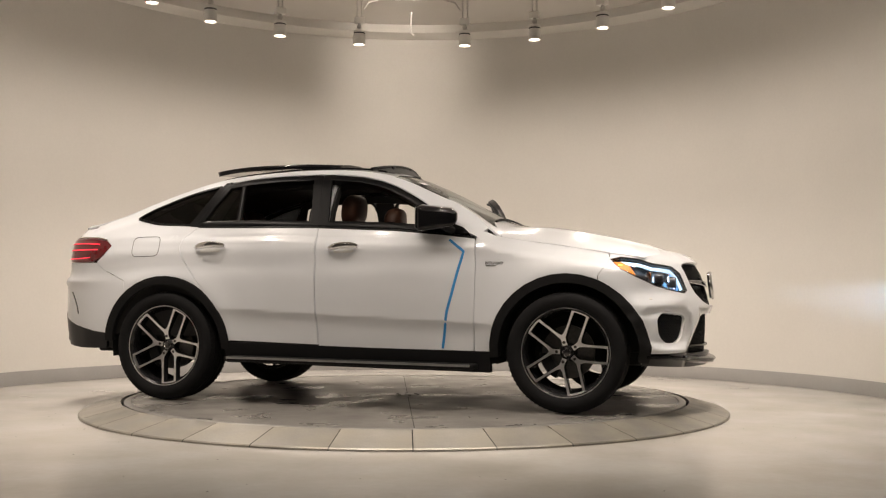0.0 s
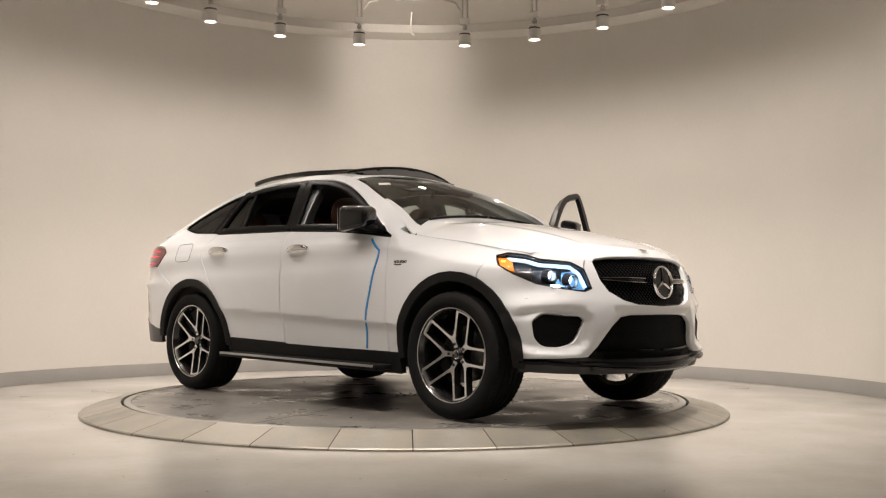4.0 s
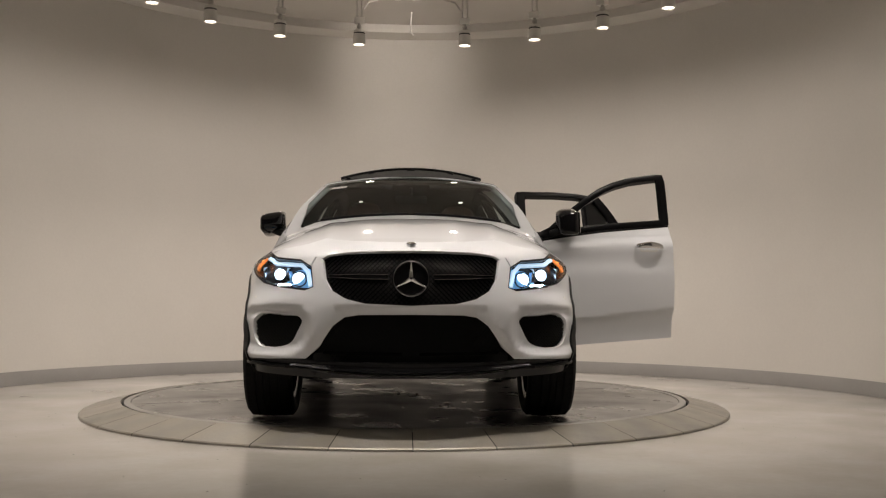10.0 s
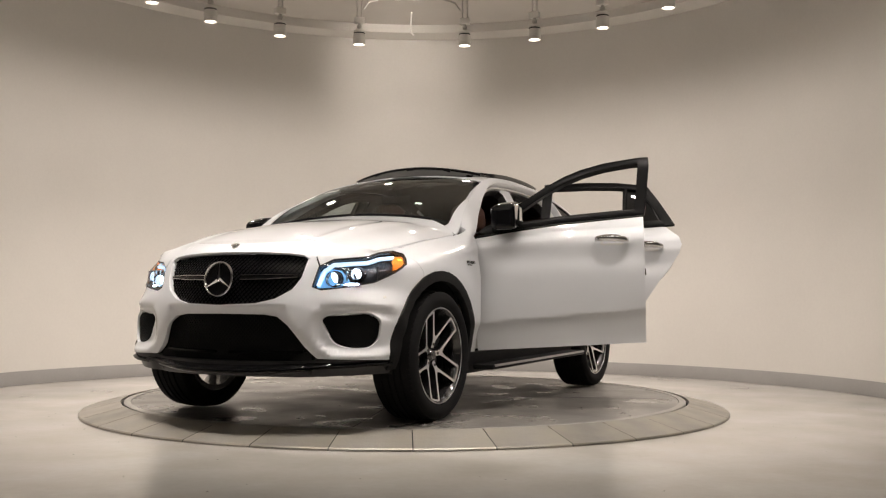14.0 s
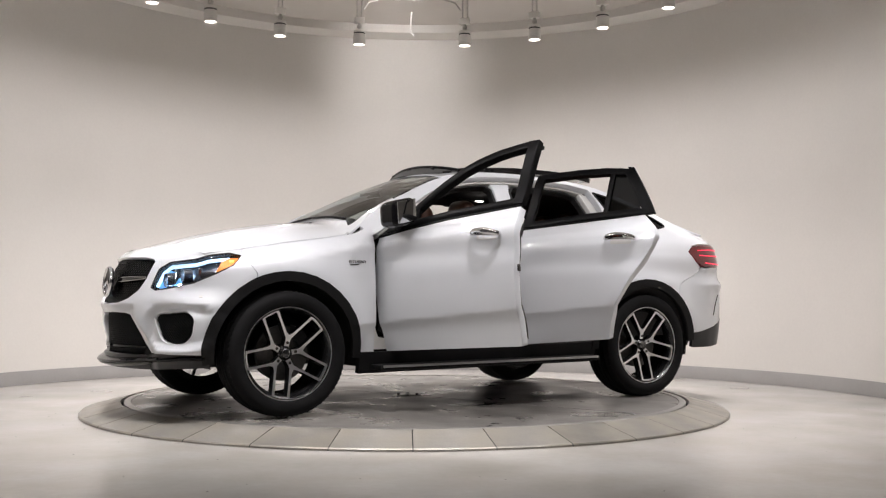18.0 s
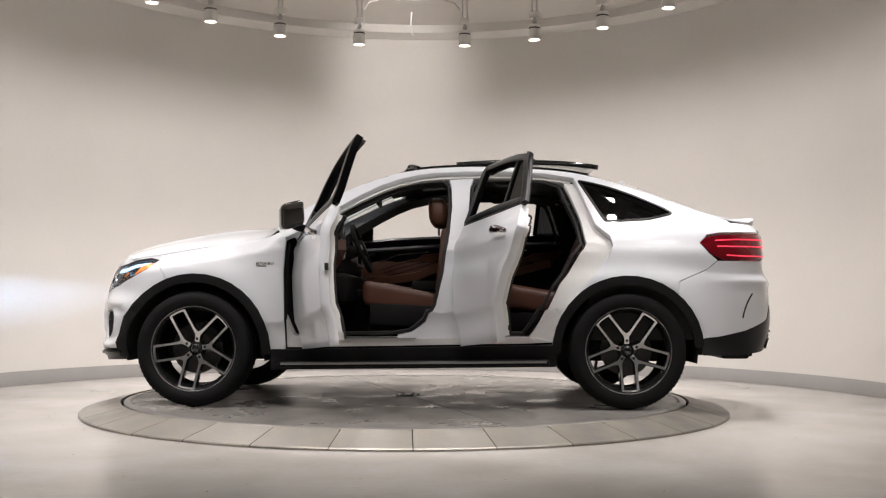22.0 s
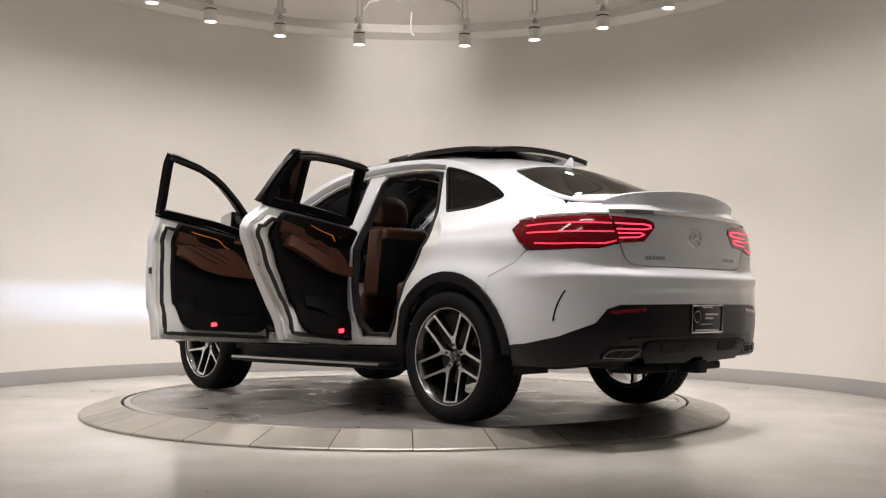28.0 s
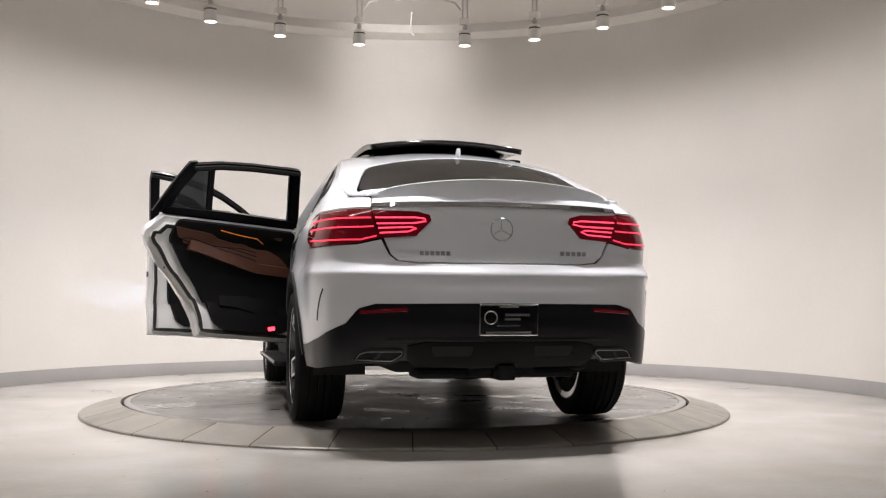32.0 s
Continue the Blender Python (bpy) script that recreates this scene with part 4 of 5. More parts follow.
# painted door openings
for sg in (1, -1):
    bp = [(0.10, 0.415), (0.09, 0.478), (0.0, 0.495), (-0.10, 0.555), (-0.17, 0.68), (-0.22, 0.90), (-0.262, 1.22), (-0.275, 1.40), (-0.268, 1.56), (-0.25, 1.63), (-0.43, 1.63), (-0.405, 1.56), (-0.395, 1.40), (-0.395, 1.22), (-0.405, 0.9), (-0.42, 0.6), (-0.45, 0.415)]
    sheet("centre_pillar", skin, flank(bp, sg), PAINT, car, "white centre pillar", off=-0.062, depth=0.05)
    rj = [(x - 0.01, z) for x, z in DOOR_R_EDGE[::-1]] + [(-1.135, 1.573), (-1.055, 1.585), (-1.16, 1.30), (-1.19, 1.13), (-1.12, 1.0), (-1.0, 0.83), (-0.90, 0.62), (-0.80, 0.47), (-0.80, 0.425)]
    sheet("rear_jamb", skin, flank(rj, sg), PAINT_IN, car, "white rear door jamb", off=-0.055, depth=0.05)
    sj = [(0.84, 0.39), (0.84, 0.56), (0.79, 0.47), (0.70, 0.452), (-0.85, 0.468), (-0.97, 0.43)]
    sheet("sill_jamb", skin, flank(sj, sg), PAINT_IN, car, "white door sill", off=-0.045, depth=0.10)
    # narrow strip in the underbody black, unlike the white sill and rear jambs
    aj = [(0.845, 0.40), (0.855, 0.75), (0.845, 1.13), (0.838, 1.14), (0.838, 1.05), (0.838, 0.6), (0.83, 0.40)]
    sheet("front_jamb", skin, flank(aj, sg), DARK, car, "dark strip along the front edge of the door opening", off=-0.055, depth=0.05)
    head = [(0.80, 1.17)] + WIN_F[1:] + WIN_R + [(-1.10, 1.576)]
    part("roof_jamb", ribbon(skin, flank([(x, z + 0.010) for x, z in head], sg), 0.036, 0.05, -0.05), PAINT_IN if sg > 0 else LINER, car)
    for loop in ([(0.755, 0.50), (0.745, 1.05), (0.76, 1.175), (0.57, 1.308), (0.36, 1.442), (0.22, 1.517), (0.10, 1.564), (-0.10, 1.602), (-0.21, 1.606), (-0.25, 1.57), (-0.262, 1.40), (-0.245, 1.2), (-0.21, 0.90), (-0.16, 0.69), (-0.09, 0.565), (0.01, 0.505), (0.12, 0.488), (0.65, 0.475)],
                 [(-0.42, 1.56), (-0.46, 1.61), (-0.7, 1.614), (-0.93, 1.596), (-1.02, 1.56), (-1.13, 1.28), (-1.155, 1.14), (-1.08, 1.0), (-0.96, 0.82), (-0.86, 0.62), (-0.76, 0.49), (-0.55, 0.485), (-0.455, 0.55), (-0.425, 0.8), (-0.41, 1.2)]):
        part("opening_seal", ribbon(skin, flank(loop, sg), 0.020, 0.05, -0.068, True), SEAL, car, "black rubber opening seal")
    part("step_plate", box((0.27, sg * 0.865, 0.462), (0.62, 0.05, 0.006), 0.002), SATIN, car, "bright metal step plate")

# ---------------------------------------------------------------- wheels
TYRE = [(0.285, -0.125), (0.30, -0.138), (0.335, -0.145), (0.362, -0.140), (0.380, -0.122), (0.3855, -0.09), (0.3885, -0.072), (0.379, -0.070), (0.379, -0.060), (0.3895, -0.058), (0.3905, -0.026), (0.380, -0.024), (0.380, -0.014), (0.391, -0.012)]
TYRE = TYRE + [(r, -z) for r, z in TYRE[::-1]]


def make_wheel():
    """Built with its axis along z, outer face up."""
    barrel = lathe([(0.245, -0.12), (0.280, -0.125), (0.288, -0.118), (0.262, -0.09), (0.258, 0.03), (0.268, 0.095), (0.286, 0.118), (0.287, 0.126), (0.280, 0.127), (0.272, 0.118), (0.255, 0.085), (0.250, 0.03), (0.25, -0.09)], 72, True)
    wheel = part("wheel", barrel, RIM_BLACK, None, "black alloy wheel with machined five twin spokes")
    part("tyre", lathe(TYRE, 96), RUBBER, wheel, "black tyre")
    lugs = bmesh.new()
    for k in range(72):
        for zz in (-1, 1):
            a = math.radians(5 * k + 1.2 * zz)
            b = box((0, 0, 0), (0.006, 0.010, 0.034), 0, 1, Euler((radians(18 * zz), 0, 0)).to_matrix())
            turned(b, Matrix.Rotation(a, 4, "Z") @ Matrix.Translation((0.3815, 0, zz * 0.104)))
            me = bpy.data.meshes.new("t")
            b.to_mesh(me)
            b.free()
            lugs.from_mesh(me)
            bpy.data.meshes.remove(me)
    tagged(part("tread_block", lugs, RUBBER, wheel, "tread shoulder blocks", 0), kind="stuff")
    part("rim_edge", lathe([(0.281, 0.1255), (0.2825, 0.1285), (0.2865, 0.1285), (0.288, 0.126)], 72), MACHINED, wheel, "machined rim edge")
    # a forked arm: a stem at the bolt that opens into two slim straight arms
    end, fork = Vector((0.278 * math.cos(radians(25.6)), 0.278 * math.sin(radians(25.6)))), Vector((0.100, 0.010))
    d = (end - fork).normalized()
    n = Vector((-d.y, d.x))
    side = [Vector((0.044, 0.0165)), Vector((0.074, 0.0150)), fork + n * 0.0095, fork.lerp(end, 0.35) + n * 0.0074, fork.lerp(end, 0.7) + n * 0.0072, end + n * 0.0095,
            end - n * 0.0095, fork.lerp(end, 0.7) - n * 0.0072, fork.lerp(end, 0.35) - n * 0.0074, fork + d * 0.028 - n * 0.0090]
    outline = [(p.x, p.y) for p in side] + [(0.1145, 0.0)] + [(p.x, -p.y) for p in side[::-1]]
    dish = lambda x, y: 0.069 + 0.232 * (math.hypot(x, y) - 0.066)
    sp = bmesh.new()
    rows = [[sp.verts.new((x, y, dish(x, y) + h)) for x, y in (outline if k == 0 else shrink(outline, -0.0025 if k == 1 else -0.006))] for k, h in ((0, 0.0), (1, -0.0035), (2, -0.05))]
    top_face = sp.faces.new(rows[0])
    top_face.material_index = 1
    for p, q in zip(rows, rows[1:]):
        for i in range(len(p)):
            sp.faces.new((p[i], p[(i + 1) % len(p)], q[(i + 1) % len(p)], q[i]))
    bmesh.ops.triangulate(sp, faces=[top_face])
    spoke = finish("spoke", sp, (RIM_BLACK, MACHINED), 30)
    for k in range(5):
        s = part("spoke", spoke, None, wheel, at=pose(0, 0, 0, 0, 0, 72 * k))
        part("wheel_bolt", lathe([(0.0, 0.062), (0.008, 0.070), (0.010, 0.076), (0.0, 0.0765)][1:], 10), IRON, wheel, at=pose(0, 0, 0, 0, 0, 72 * k) @ pose(0.066, 0, 0))
        bridge = lathe([(0.263, 0.1155), (0.2805, 0.1215), (0.2805, 0.10), (0.263, 0.10)], 6, True, 21.6, 36 - 10.8 + 72 * k)
        part("spoke_bridge", bridge, MACHINED, wheel)
    hub = part("hub_cap", lathe([(0.0, 0.080), (0.026, 0.079), (0.030, 0.076), (0.034, 0.066), (0.044, 0.058), (0.052, 0.02)], 32), RIM_BLACK, wheel, "black hub cap")
    part("hub_ring", lathe([(0.0235, 0.0798), (0.0248, 0.0812), (0.0262, 0.0795)], 28), CHROME, wheel, "chrome ring on the hub cap")
    part("brake_disc", lathe([(0.06, 0.0), (0.06, 0.012), (0.172, 0.012), (0.172, -0.012), (0.06, -0.012)], 48, True), IRON, wheel, "grey brake disc")
    part("brake_shield", lathe([(0.0, -0.070), (0.160, -0.070), (0.164, -0.076), (0.160, -0.082), (0.0, -0.082)], 40), DARK, wheel, "black brake shield")
    part("brake_caliper", lathe([(0.11, -0.045), (0.11, 0.040), (0.125, 0.046), (0.178, 0.046), (0.186, 0.036), (0.186, -0.045)], 10, True, 62, 150), BLACK, wheel, "black brake caliper")
    return wheel


first = make_wheel()
SPIN = {(1, 1): 44, (1, -1): 33, (-1, 1): 57, (-1, -1): 27}
placed = []
for fx in (1, -1):
    for sg in (1, -1):
        m = pose(fx * 1.4575, sg * (0.847 if fx > 0 else 0.853), 0.389, -90 * sg, 0, 0) @ pose(0, 0, 0, 0, 0, SPIN[(fx, sg)])
        w = first if not placed else copy_thing(first, m)
        w.parent = car
        w.matrix_basis = m
        placed.append(w)

# ---------------------------------------------------------------- lamps and nose
for sg in (1, -1):
    hd = [(sg * s, z) for s, z in HEAD]
    lamp = sheet("headlamp", skin, hd, LAMP_IN, car, "headlamp housing", off=-0.060, depth=0.01, gap=-0.008)
    part("headlamp_wall", ribbon(skin, [(s, z) for s, z in shrink(hd, 0.004)], 0.006, 0.060, -0.003, True), BLACK_GLOSS, lamp)
    sheet("lamp_cover", skin, hd, COVER, lamp, "clear lamp cover", off=-0.001, depth=0.004, gap=0.003).visible_shadow = False
    strip_path = [HEAD[1], HEAD[2], HEAD[3], HEAD[4], HEAD[5], HEAD[6]]
    strip_path = [(sg * (s + (0.0 if i < 4 else 0.03)), z - (0.020 if i < 5 else -0.01)) for i, (s, z) in enumerate(strip_path)]
    part("light_strip", ribbon(skin, strip_path, 0.022, 0.012, -0.020), DRL, lamp, "white daytime light strip")
    amber = [(SX(1.752), 0.984), (SX(1.82), 0.982), (SX(1.875), 0.955), (SX(1.905), 0.885), (SX(1.875), 0.895), (SX(1.80), 0.938)]
    indicator = sheet("indicator", skin, [(sg * s, z) for s, z in amber], AMBER, lamp, "amber side indicator", off=-0.016, depth=0.01)
    part("indicator_bulb", ribbon(skin, [(sg * SX(1.795), 0.962), (sg * SX(1.822), 0.960)], 0.018, 0.004, -0.012), AMBER_LIT, lamp, "lit amber bulb")
    # added panel whose glow imitates lamp light scattered in the housing
    glow_outline = [(FY(0.572), 0.795), (FY(0.572), 0.880), (FY(0.62), 0.915), (FY(0.70), 0.905), (FY(0.745), 0.830), (FY(0.70), 0.800)]
    sheet("inner_glow_panel", skin, [(sg * s, z) for s, z in glow_outline], INNER_GLOW, lamp, "added glow panel for the blue light scattered inside the lamp", off=-0.050, depth=0.008)
    for y, z, r in ((0.665, 0.850, 0.040), (0.79, 0.885, 0.034)):
        p, n = normals_of(skin, np.array([[sg * FY(y), z]]))
        m = Matrix.Translation(p[0] - n[0] * 0.052) @ Vector((1, 0.06 * sg, -0.02)).to_track_quat("Z", "Y").to_matrix().to_4x4()
        part("projector", turned(lathe([(0.0, 0.008), (r * 0.55, 0.006), (r * 0.86, 0.0)], 20), m), BEAM, lamp, "glowing projector lens")
        part("projector_ring", turned(lathe([(r * 0.90, -0.012), (r * 0.94, 0.040), (r * 1.04, 0.042), (r * 1.14, 0.02), (r * 1.16, -0.012)], 24), m), LAMP_IN, lamp)
    for y in (0.725, 0.865):
        p, n = normals_of(skin, np.array([[sg * FY(y), 0.872]]))
        fin_c = p[0] - n[0] * 0.03
        part("lamp_fin", box(tuple(fin_c), (0.05, 0.008, 0.075), 0.003, 2, Euler((0, 0, radians(40 * sg))).to_matrix()), CHROME, lamp, "bright divider fin")
    # low beam: a glowing plate deep in a slot, so that its light leaves in a flat fan
    p, n = normals_of(skin, np.array([[sg * FY(0.735), 0.803]]))
    mm = Matrix.Translation(p[0] - n[0] * 0.008) @ pose(0, 0, 0, 0, 3.5, 14.0 * sg)
    slot = merge(box((-0.026, 0, 0.0065), (0.052, 0.126, 0.004)), box((-0.026, 0, -0.0065), (0.052, 0.126, 0.004)), box((-0.053, 0, 0), (0.004, 0.13, 0.017)))
    part("low_beam_slot", turned(slot, mm), GROOVE, lamp, "", 0)
    part("low_beam", turned(box((-0.049, 0, 0), (0.004, 0.10, 0.0045)), mm), LOW_BEAM, lamp, "bright low beam source", 0)
    part("headlamp_seal", ribbon(skin, hd, 0.006, 0.008, 0.001, True), GROOVE, lamp)

# grille details
def honeycomb(surf, inside, u0, u1, v0, v1, cell, off, thick, depth):
    """A net of slanting wires over a recessed opening."""
    bm = []
    span = v1 - v0
    k = u0 - span
    lines = []
    while k < u1:
        for sgn in (1, -1):
            pts = []
            for i in range(25):
                v = v0 + span * i / 24
                u = k + (v - v0) if sgn > 0 else k + span - (v - v0)
                if inside(u, v):
                    pts.append((u, v))
            if len(pts) > 2:
                lines.append([pts[0], pts[len(pts) // 2], pts[-1]])
        k += cell
    return merge(*[ribbon(surf, l, thick, depth, off, False, 0.09) for l in lines])


def within(poly):
    P = np.array(poly)

    def f(u, v):
        a, b = P, np.roll(P, -1, 0)
        c = ((a[:, 1] > v) != (b[:, 1] > v)) & (u < (b[:, 0] - a[:, 0]) * (v - a[:, 1]) / (b[:, 1] - a[:, 1] + 1e-12) + a[:, 0])
        return bool(c.sum() % 2)
    return f


mouth_poly = MOUTH + [(FY(0.60), 0.37), (-FY(0.60), 0.37)] + [(-s, z) for s, z in MOUTH[:0:-1]]
part("mesh", honeycomb(skin, within(mouth_poly), -0.68, 0.68, 0.375, 0.64, 0.026, -0.036, 0.004, 0.006), BLACK, mouth, "black honeycomb mesh")
part("mesh", honeycomb(skin, within(mirrored(GRILLE)), -0.56, 0.56, 0.69, 0.995, 0.030, -0.024, 0.0032, 0.006), PIANO, grille, "black grille mesh")
for sg in (1, -1):
    ipoly = [(sg * s, z) for s, z in hole]
    us = [p[0] for p in ipoly]
    part("mesh", honeycomb(skin, within(ipoly), min(us), max(us), 0.455, 0.652, 0.020, -0.016, 0.0035, 0.006), BLACK, car, "black honeycomb mesh")
    part("crossbar", ribbon(skin, [(sg * 0.13, 0.845), (sg * FY(0.3), 0.848), (sg * FY(0.475), 0.852)], 0.022, 0.02, -0.010), BLACK_GLOSS, grille)
    for dz in (-0.013, 0.013):
        part("crossbar_trim", ribbon(skin, [(sg * 0.13, 0.845 + dz), (sg * FY(0.3), 0.848 + dz), (sg * FY(0.475), 0.852 + dz * 0.4)], 0.0045, 0.012, -0.004), CHROME, grille, "chrome crossbar line")
    part("mouth_fin", ribbon(skin, [(sg * 0.05, 0.42), (sg * FY(0.5), 0.425)], 0.014, 0.02, -0.018), PIANO, mouth)
    part("parking_sensor", ribbon(skin, [(sg * SX(1.985), 0.735), (sg * SX(1.970), 0.735)], 0.016, 0.004, 0.001), PAINT_IN, car)


def emblem(r, m, parent, backing=None):
    """A plain bright ring with three arms."""
    ob = part("emblem", turned(lathe([(r * 0.865, -0.006), (r * 0.885, 0.004), (r * 0.925, 0.009), (r * 0.965, 0.008), (r * 0.99, 0.003), (r, -0.006)], 48, True), m), CHROME, parent, "round chrome emblem")
    for k in range(3):
        b = bmesh.new()
        vs = [b.verts.new(c) for c in ((-0.11 * r, 0.05 * r, 0), (0.11 * r, 0.05 * r, 0), (0.02 * r, 0.9 * r, 0), (-0.02 * r, 0.9 * r, 0), (0, 0.05 * r, 0.009), (0, 0.9 * r, 0.004))]
        for f in ((0, 4, 5, 3), (1, 2, 5, 4), (0, 1, 4), (3, 5, 2)):
            b.faces.new([vs[i] for i in f])
        part("emblem_arm", turned(b, m @ Matrix.Rotation(2 * math.pi * k / 3, 4, "Z")), CHROME, ob, "", 20)
    if backing:
        part("emblem_backing", turned(lathe([(0.0, -0.003), (r * 0.9, -0.003), (r * 0.9, -0.02)], 32), m), backing, ob)
    return ob


def lettering(text, size):
    """Raised letters in the built-in font, centred, flat in x and y."""
    curve = bpy.data.curves.new("letters", "FONT")
    curve.body, curve.size, curve.extrude, curve.align_x, curve.align_y, curve.resolution_u = text, size, 0.0012, "CENTER", "CENTER", 3
    holder = bpy.data.objects.new("letters", curve)
    mesh = bpy.data.meshes.new_from_object(holder)
    bm = bmesh.new()
    bm.from_mesh(mesh)
    bpy.data.objects.remove(holder)
    bpy.data.curves.remove(curve)
    bpy.data.meshes.remove(mesh)
    return bm


FACE_F = Matrix(((0, 0, 1, 0), (1, 0, 0, 0), (0, 1, 0, 0), (0, 0, 0, 1)))
FACE_R = Matrix(((0, 0, -1, 0), (-1, 0, 0, 0), (0, 1, 0, 0), (0, 0, 0, 1)))
emblem(0.102, Matrix.Translation((2.328, 0, 0.834)) @ pose(0, 0, 0, 0, -6, 0) @ FACE_F, car, BLACK_GLOSS)
emblem(0.062, Matrix.Translation((-2.505, 0, 1.085)) @ FACE_R, car)
bz = float(crest_z(2.19))
part("bonnet_badge", turned(lathe([(0.0, 0.004), (0.022, 0.004), (0.026, 0.0)], 20), Matrix.Translation((2.185, 0, float(top(np.array([[2.185, 0.0]]))[0, 2]))) @ pose(0, 0, 0, 0, 15, 0)), CHROME, car, "small round bonnet badge")
for sg in (1, -1):
    x0, x1 = 0.925, 1.045
    word = lettering("BITURBO", 0.026)
    mid = 0.5 * (x0 + x1)
    for v in word.verts:
        q, n = normals_of(skin, np.array([(sg * SX(mid - sg * v.co.x * 1.15), 0.964 + v.co.y)]))
        v.co = Vector(q[0] + n[0] * (0.002 + v.co.z))
    part("fender_badge", word, IRON, car, "chrome lettered fender badge", 0)
    part("badge_bar", ribbon(skin, flank([(mid - sg * -0.055, 0.9475), (mid - sg * 0.01, 0.947)], sg), 0.006, 0.004, 0.004), IRON, car, "dark bar under the badge")
    # washer nozzles and wipers
    part("wiper", ribbon(top, [(0.915, sg * 0.62), (0.90, sg * 0.3), (0.885, sg * 0.02)], 0.014, 0.014, 0.016), BLACK, car, "black wiper arm")

# tail lamps
TAIL_O = [(SX(-1.945), 1.113), (SX(-1.99), 1.150), (SX(-2.08), 1.166), (SX(-2.25), 1.172), (RY(0.692), 1.178), (RY(0.645), 1.036), (RY(0.76), 1.008), (SX(-2.25), 0.995), (SX(-2.10), 1.000), (SX(-2.02), 1.035)]
TAIL_I = [(RY(0.686), 1.178), (RY(0.45), 1.172), (RY(0.385), 1.155), (RY(0.375), 1.125), (RY(0.455), 1.045), (RY(0.639), 1.032)]
for sg in (1, -1):
    for nm, poly, d in (("tail_lamp", TAIL_O, 0.004), ("tail_lamp_inner", TAIL_I, 0.006)):
        tl = sheet("tail_lamp", skin, [(sg * s, z) for s, z in poly], RED_LENS, car, "red tail lamp lens", off=d, depth=0.03, gap=0.001)
        if nm == "tail_lamp":
            for pth in ([(SX(-2.05), 1.128), (SX(-2.2), 1.136), (RY(0.74), 1.138), (RY(0.69), 1.138)], [(SX(-2.12), 1.030), (SX(-2.25), 1.024), (RY(0.74), 1.026), (RY(0.66), 1.045)], [(SX(-2.06), 1.088), (SX(-2.2), 1.088), (RY(0.74), 1.090), (RY(0.675), 1.094)]):
                part("light_bar", ribbon(skin, [(sg * s, z) for s, z in pth], 0.008, 0.006, d + 0.003), RED_DIM, tl, "glowing red light bar")
        else:
            for pth in ([(RY(0.668), 1.138), (RY(0.46), 1.140), (RY(0.41), 1.134), (RY(0.405), 1.122), (RY(0.46), 1.112), (RY(0.66), 1.108)], [(RY(0.645), 1.060), (RY(0.50), 1.068), (RY(0.455), 1.085), (RY(0.48), 1.092), (RY(0.652), 1.085)]):
                part("light_bar", ribbon(skin, [(sg * s, z) for s, z in pth], 0.008, 0.006, d + 0.003), RED_GLOW, tl, "glowing red light bar")
    part("lamp_trim", ribbon(skin, [(sg * s, z + 0.010) for s, z in TAIL_O[1:5]], 0.012, 0.012, 0.008), CHROME, car, "chrome strip above the tail lamp")
    part("bumper_slit", ribbon(skin, [(sg * SX(-2.300), 0.774), (sg * SX(-2.282), 0.748), (sg * SX(-2.262), 0.712), (sg * SX(-2.246), 0.672), (sg * SX(-2.236), 0.635), (sg * SX(-2.230), 0.610)], 0.010, 0.01, 0.003), BLACK_GLOSS, car, "black air slit in the bumper")
    part("reflector", ribbon(skin, [(sg * RY(0.50), 0.668), (sg * RY(0.73), 0.655)], 0.017, 0.008, 0.008), RED_LENS, car, "dark red reflector")
    # exhaust tips
    pipe = rounded([(0.775, 0.408), (0.745, 0.452), (0.700, 0.468), (0.520, 0.470), (0.515, 0.440), (0.575, 0.402)], 0.018)
    tip = sheet("exhaust_tip", skin, [(sg * RY(y), z) for y, z in pipe], DARK, car, "black twin exhaust tip", off=0.008, depth=0.05, gap=0)
    part("exhaust_trim", ribbon(skin, [(sg * RY(y), z) for y, z in pipe], 0.009, 0.02, 0.018, True), SATIN_BLACK, tip, "black exhaust rim")
    part("exhaust_rim", ribbon(skin, [(sg * RY(y), z) for y, z in shrink(pipe, 0.010)], 0.003, 0.012, 0.016, True), SATIN, tip, "thin metal inner rim")
    part("exhaust_divider", ribbon(skin, [(sg * RY(0.675), 0.406), (sg * RY(0.625), 0.468)], 0.014, 0.02, 0.015), SATIN_BLACK, tip)
dif = [(0.0, 0.512), (0.40, 0.508), (0.50, 0.490), (0.505, 0.425), (0.46, 0.385), (0.0, 0.375)]
sheet("diffuser", tail, dif + [(-y, z) for y, z in dif[-2:0:-1]], PIANO, car, "gloss black diffuser panel", off=0.016, depth=0.05, grid=0.04, gap=0)
# dark sheets laid on the panel give the shade of two recesses
for y in (-0.27, 0.27):
    rec = rounded([(y - 0.11, 0.490), (y + 0.11, 0.490), (y + 0.095, 0.440), (y - 0.095, 0.440)], 0.015)
    sheet("diffuser_recess", tail, rec, DARK, car, "dark sheet on the diffuser, standing in for a shaded recess", off=0.020, depth=0.006, gap=0)
part("skid_plate", warp(box((-2.36, 0, 0.335), (0.20, 0.86, 0.05), 0.02, 2), lambda x, y, z: (x + 0.08 * (y / 0.5) ** 2, y, z)), BLACK, car, "black skid plate")
part("tow_hitch", merge(box((-2.46, -0.02, 0.345), (0.16, 0.09, 0.075), 0.008), box((-2.40, -0.02, 0.35), (0.05, 0.36, 0.06), 0.01)), BLACK, car, "black tow hitch receiver")
part("bumper_crease", ribbon(skin, [(s, 0.517) for s in np.linspace(RY(0.60), SMAX, 14)], 0.014, 0.03, 0.014), SATIN_BLACK, car, "black bumper crease")
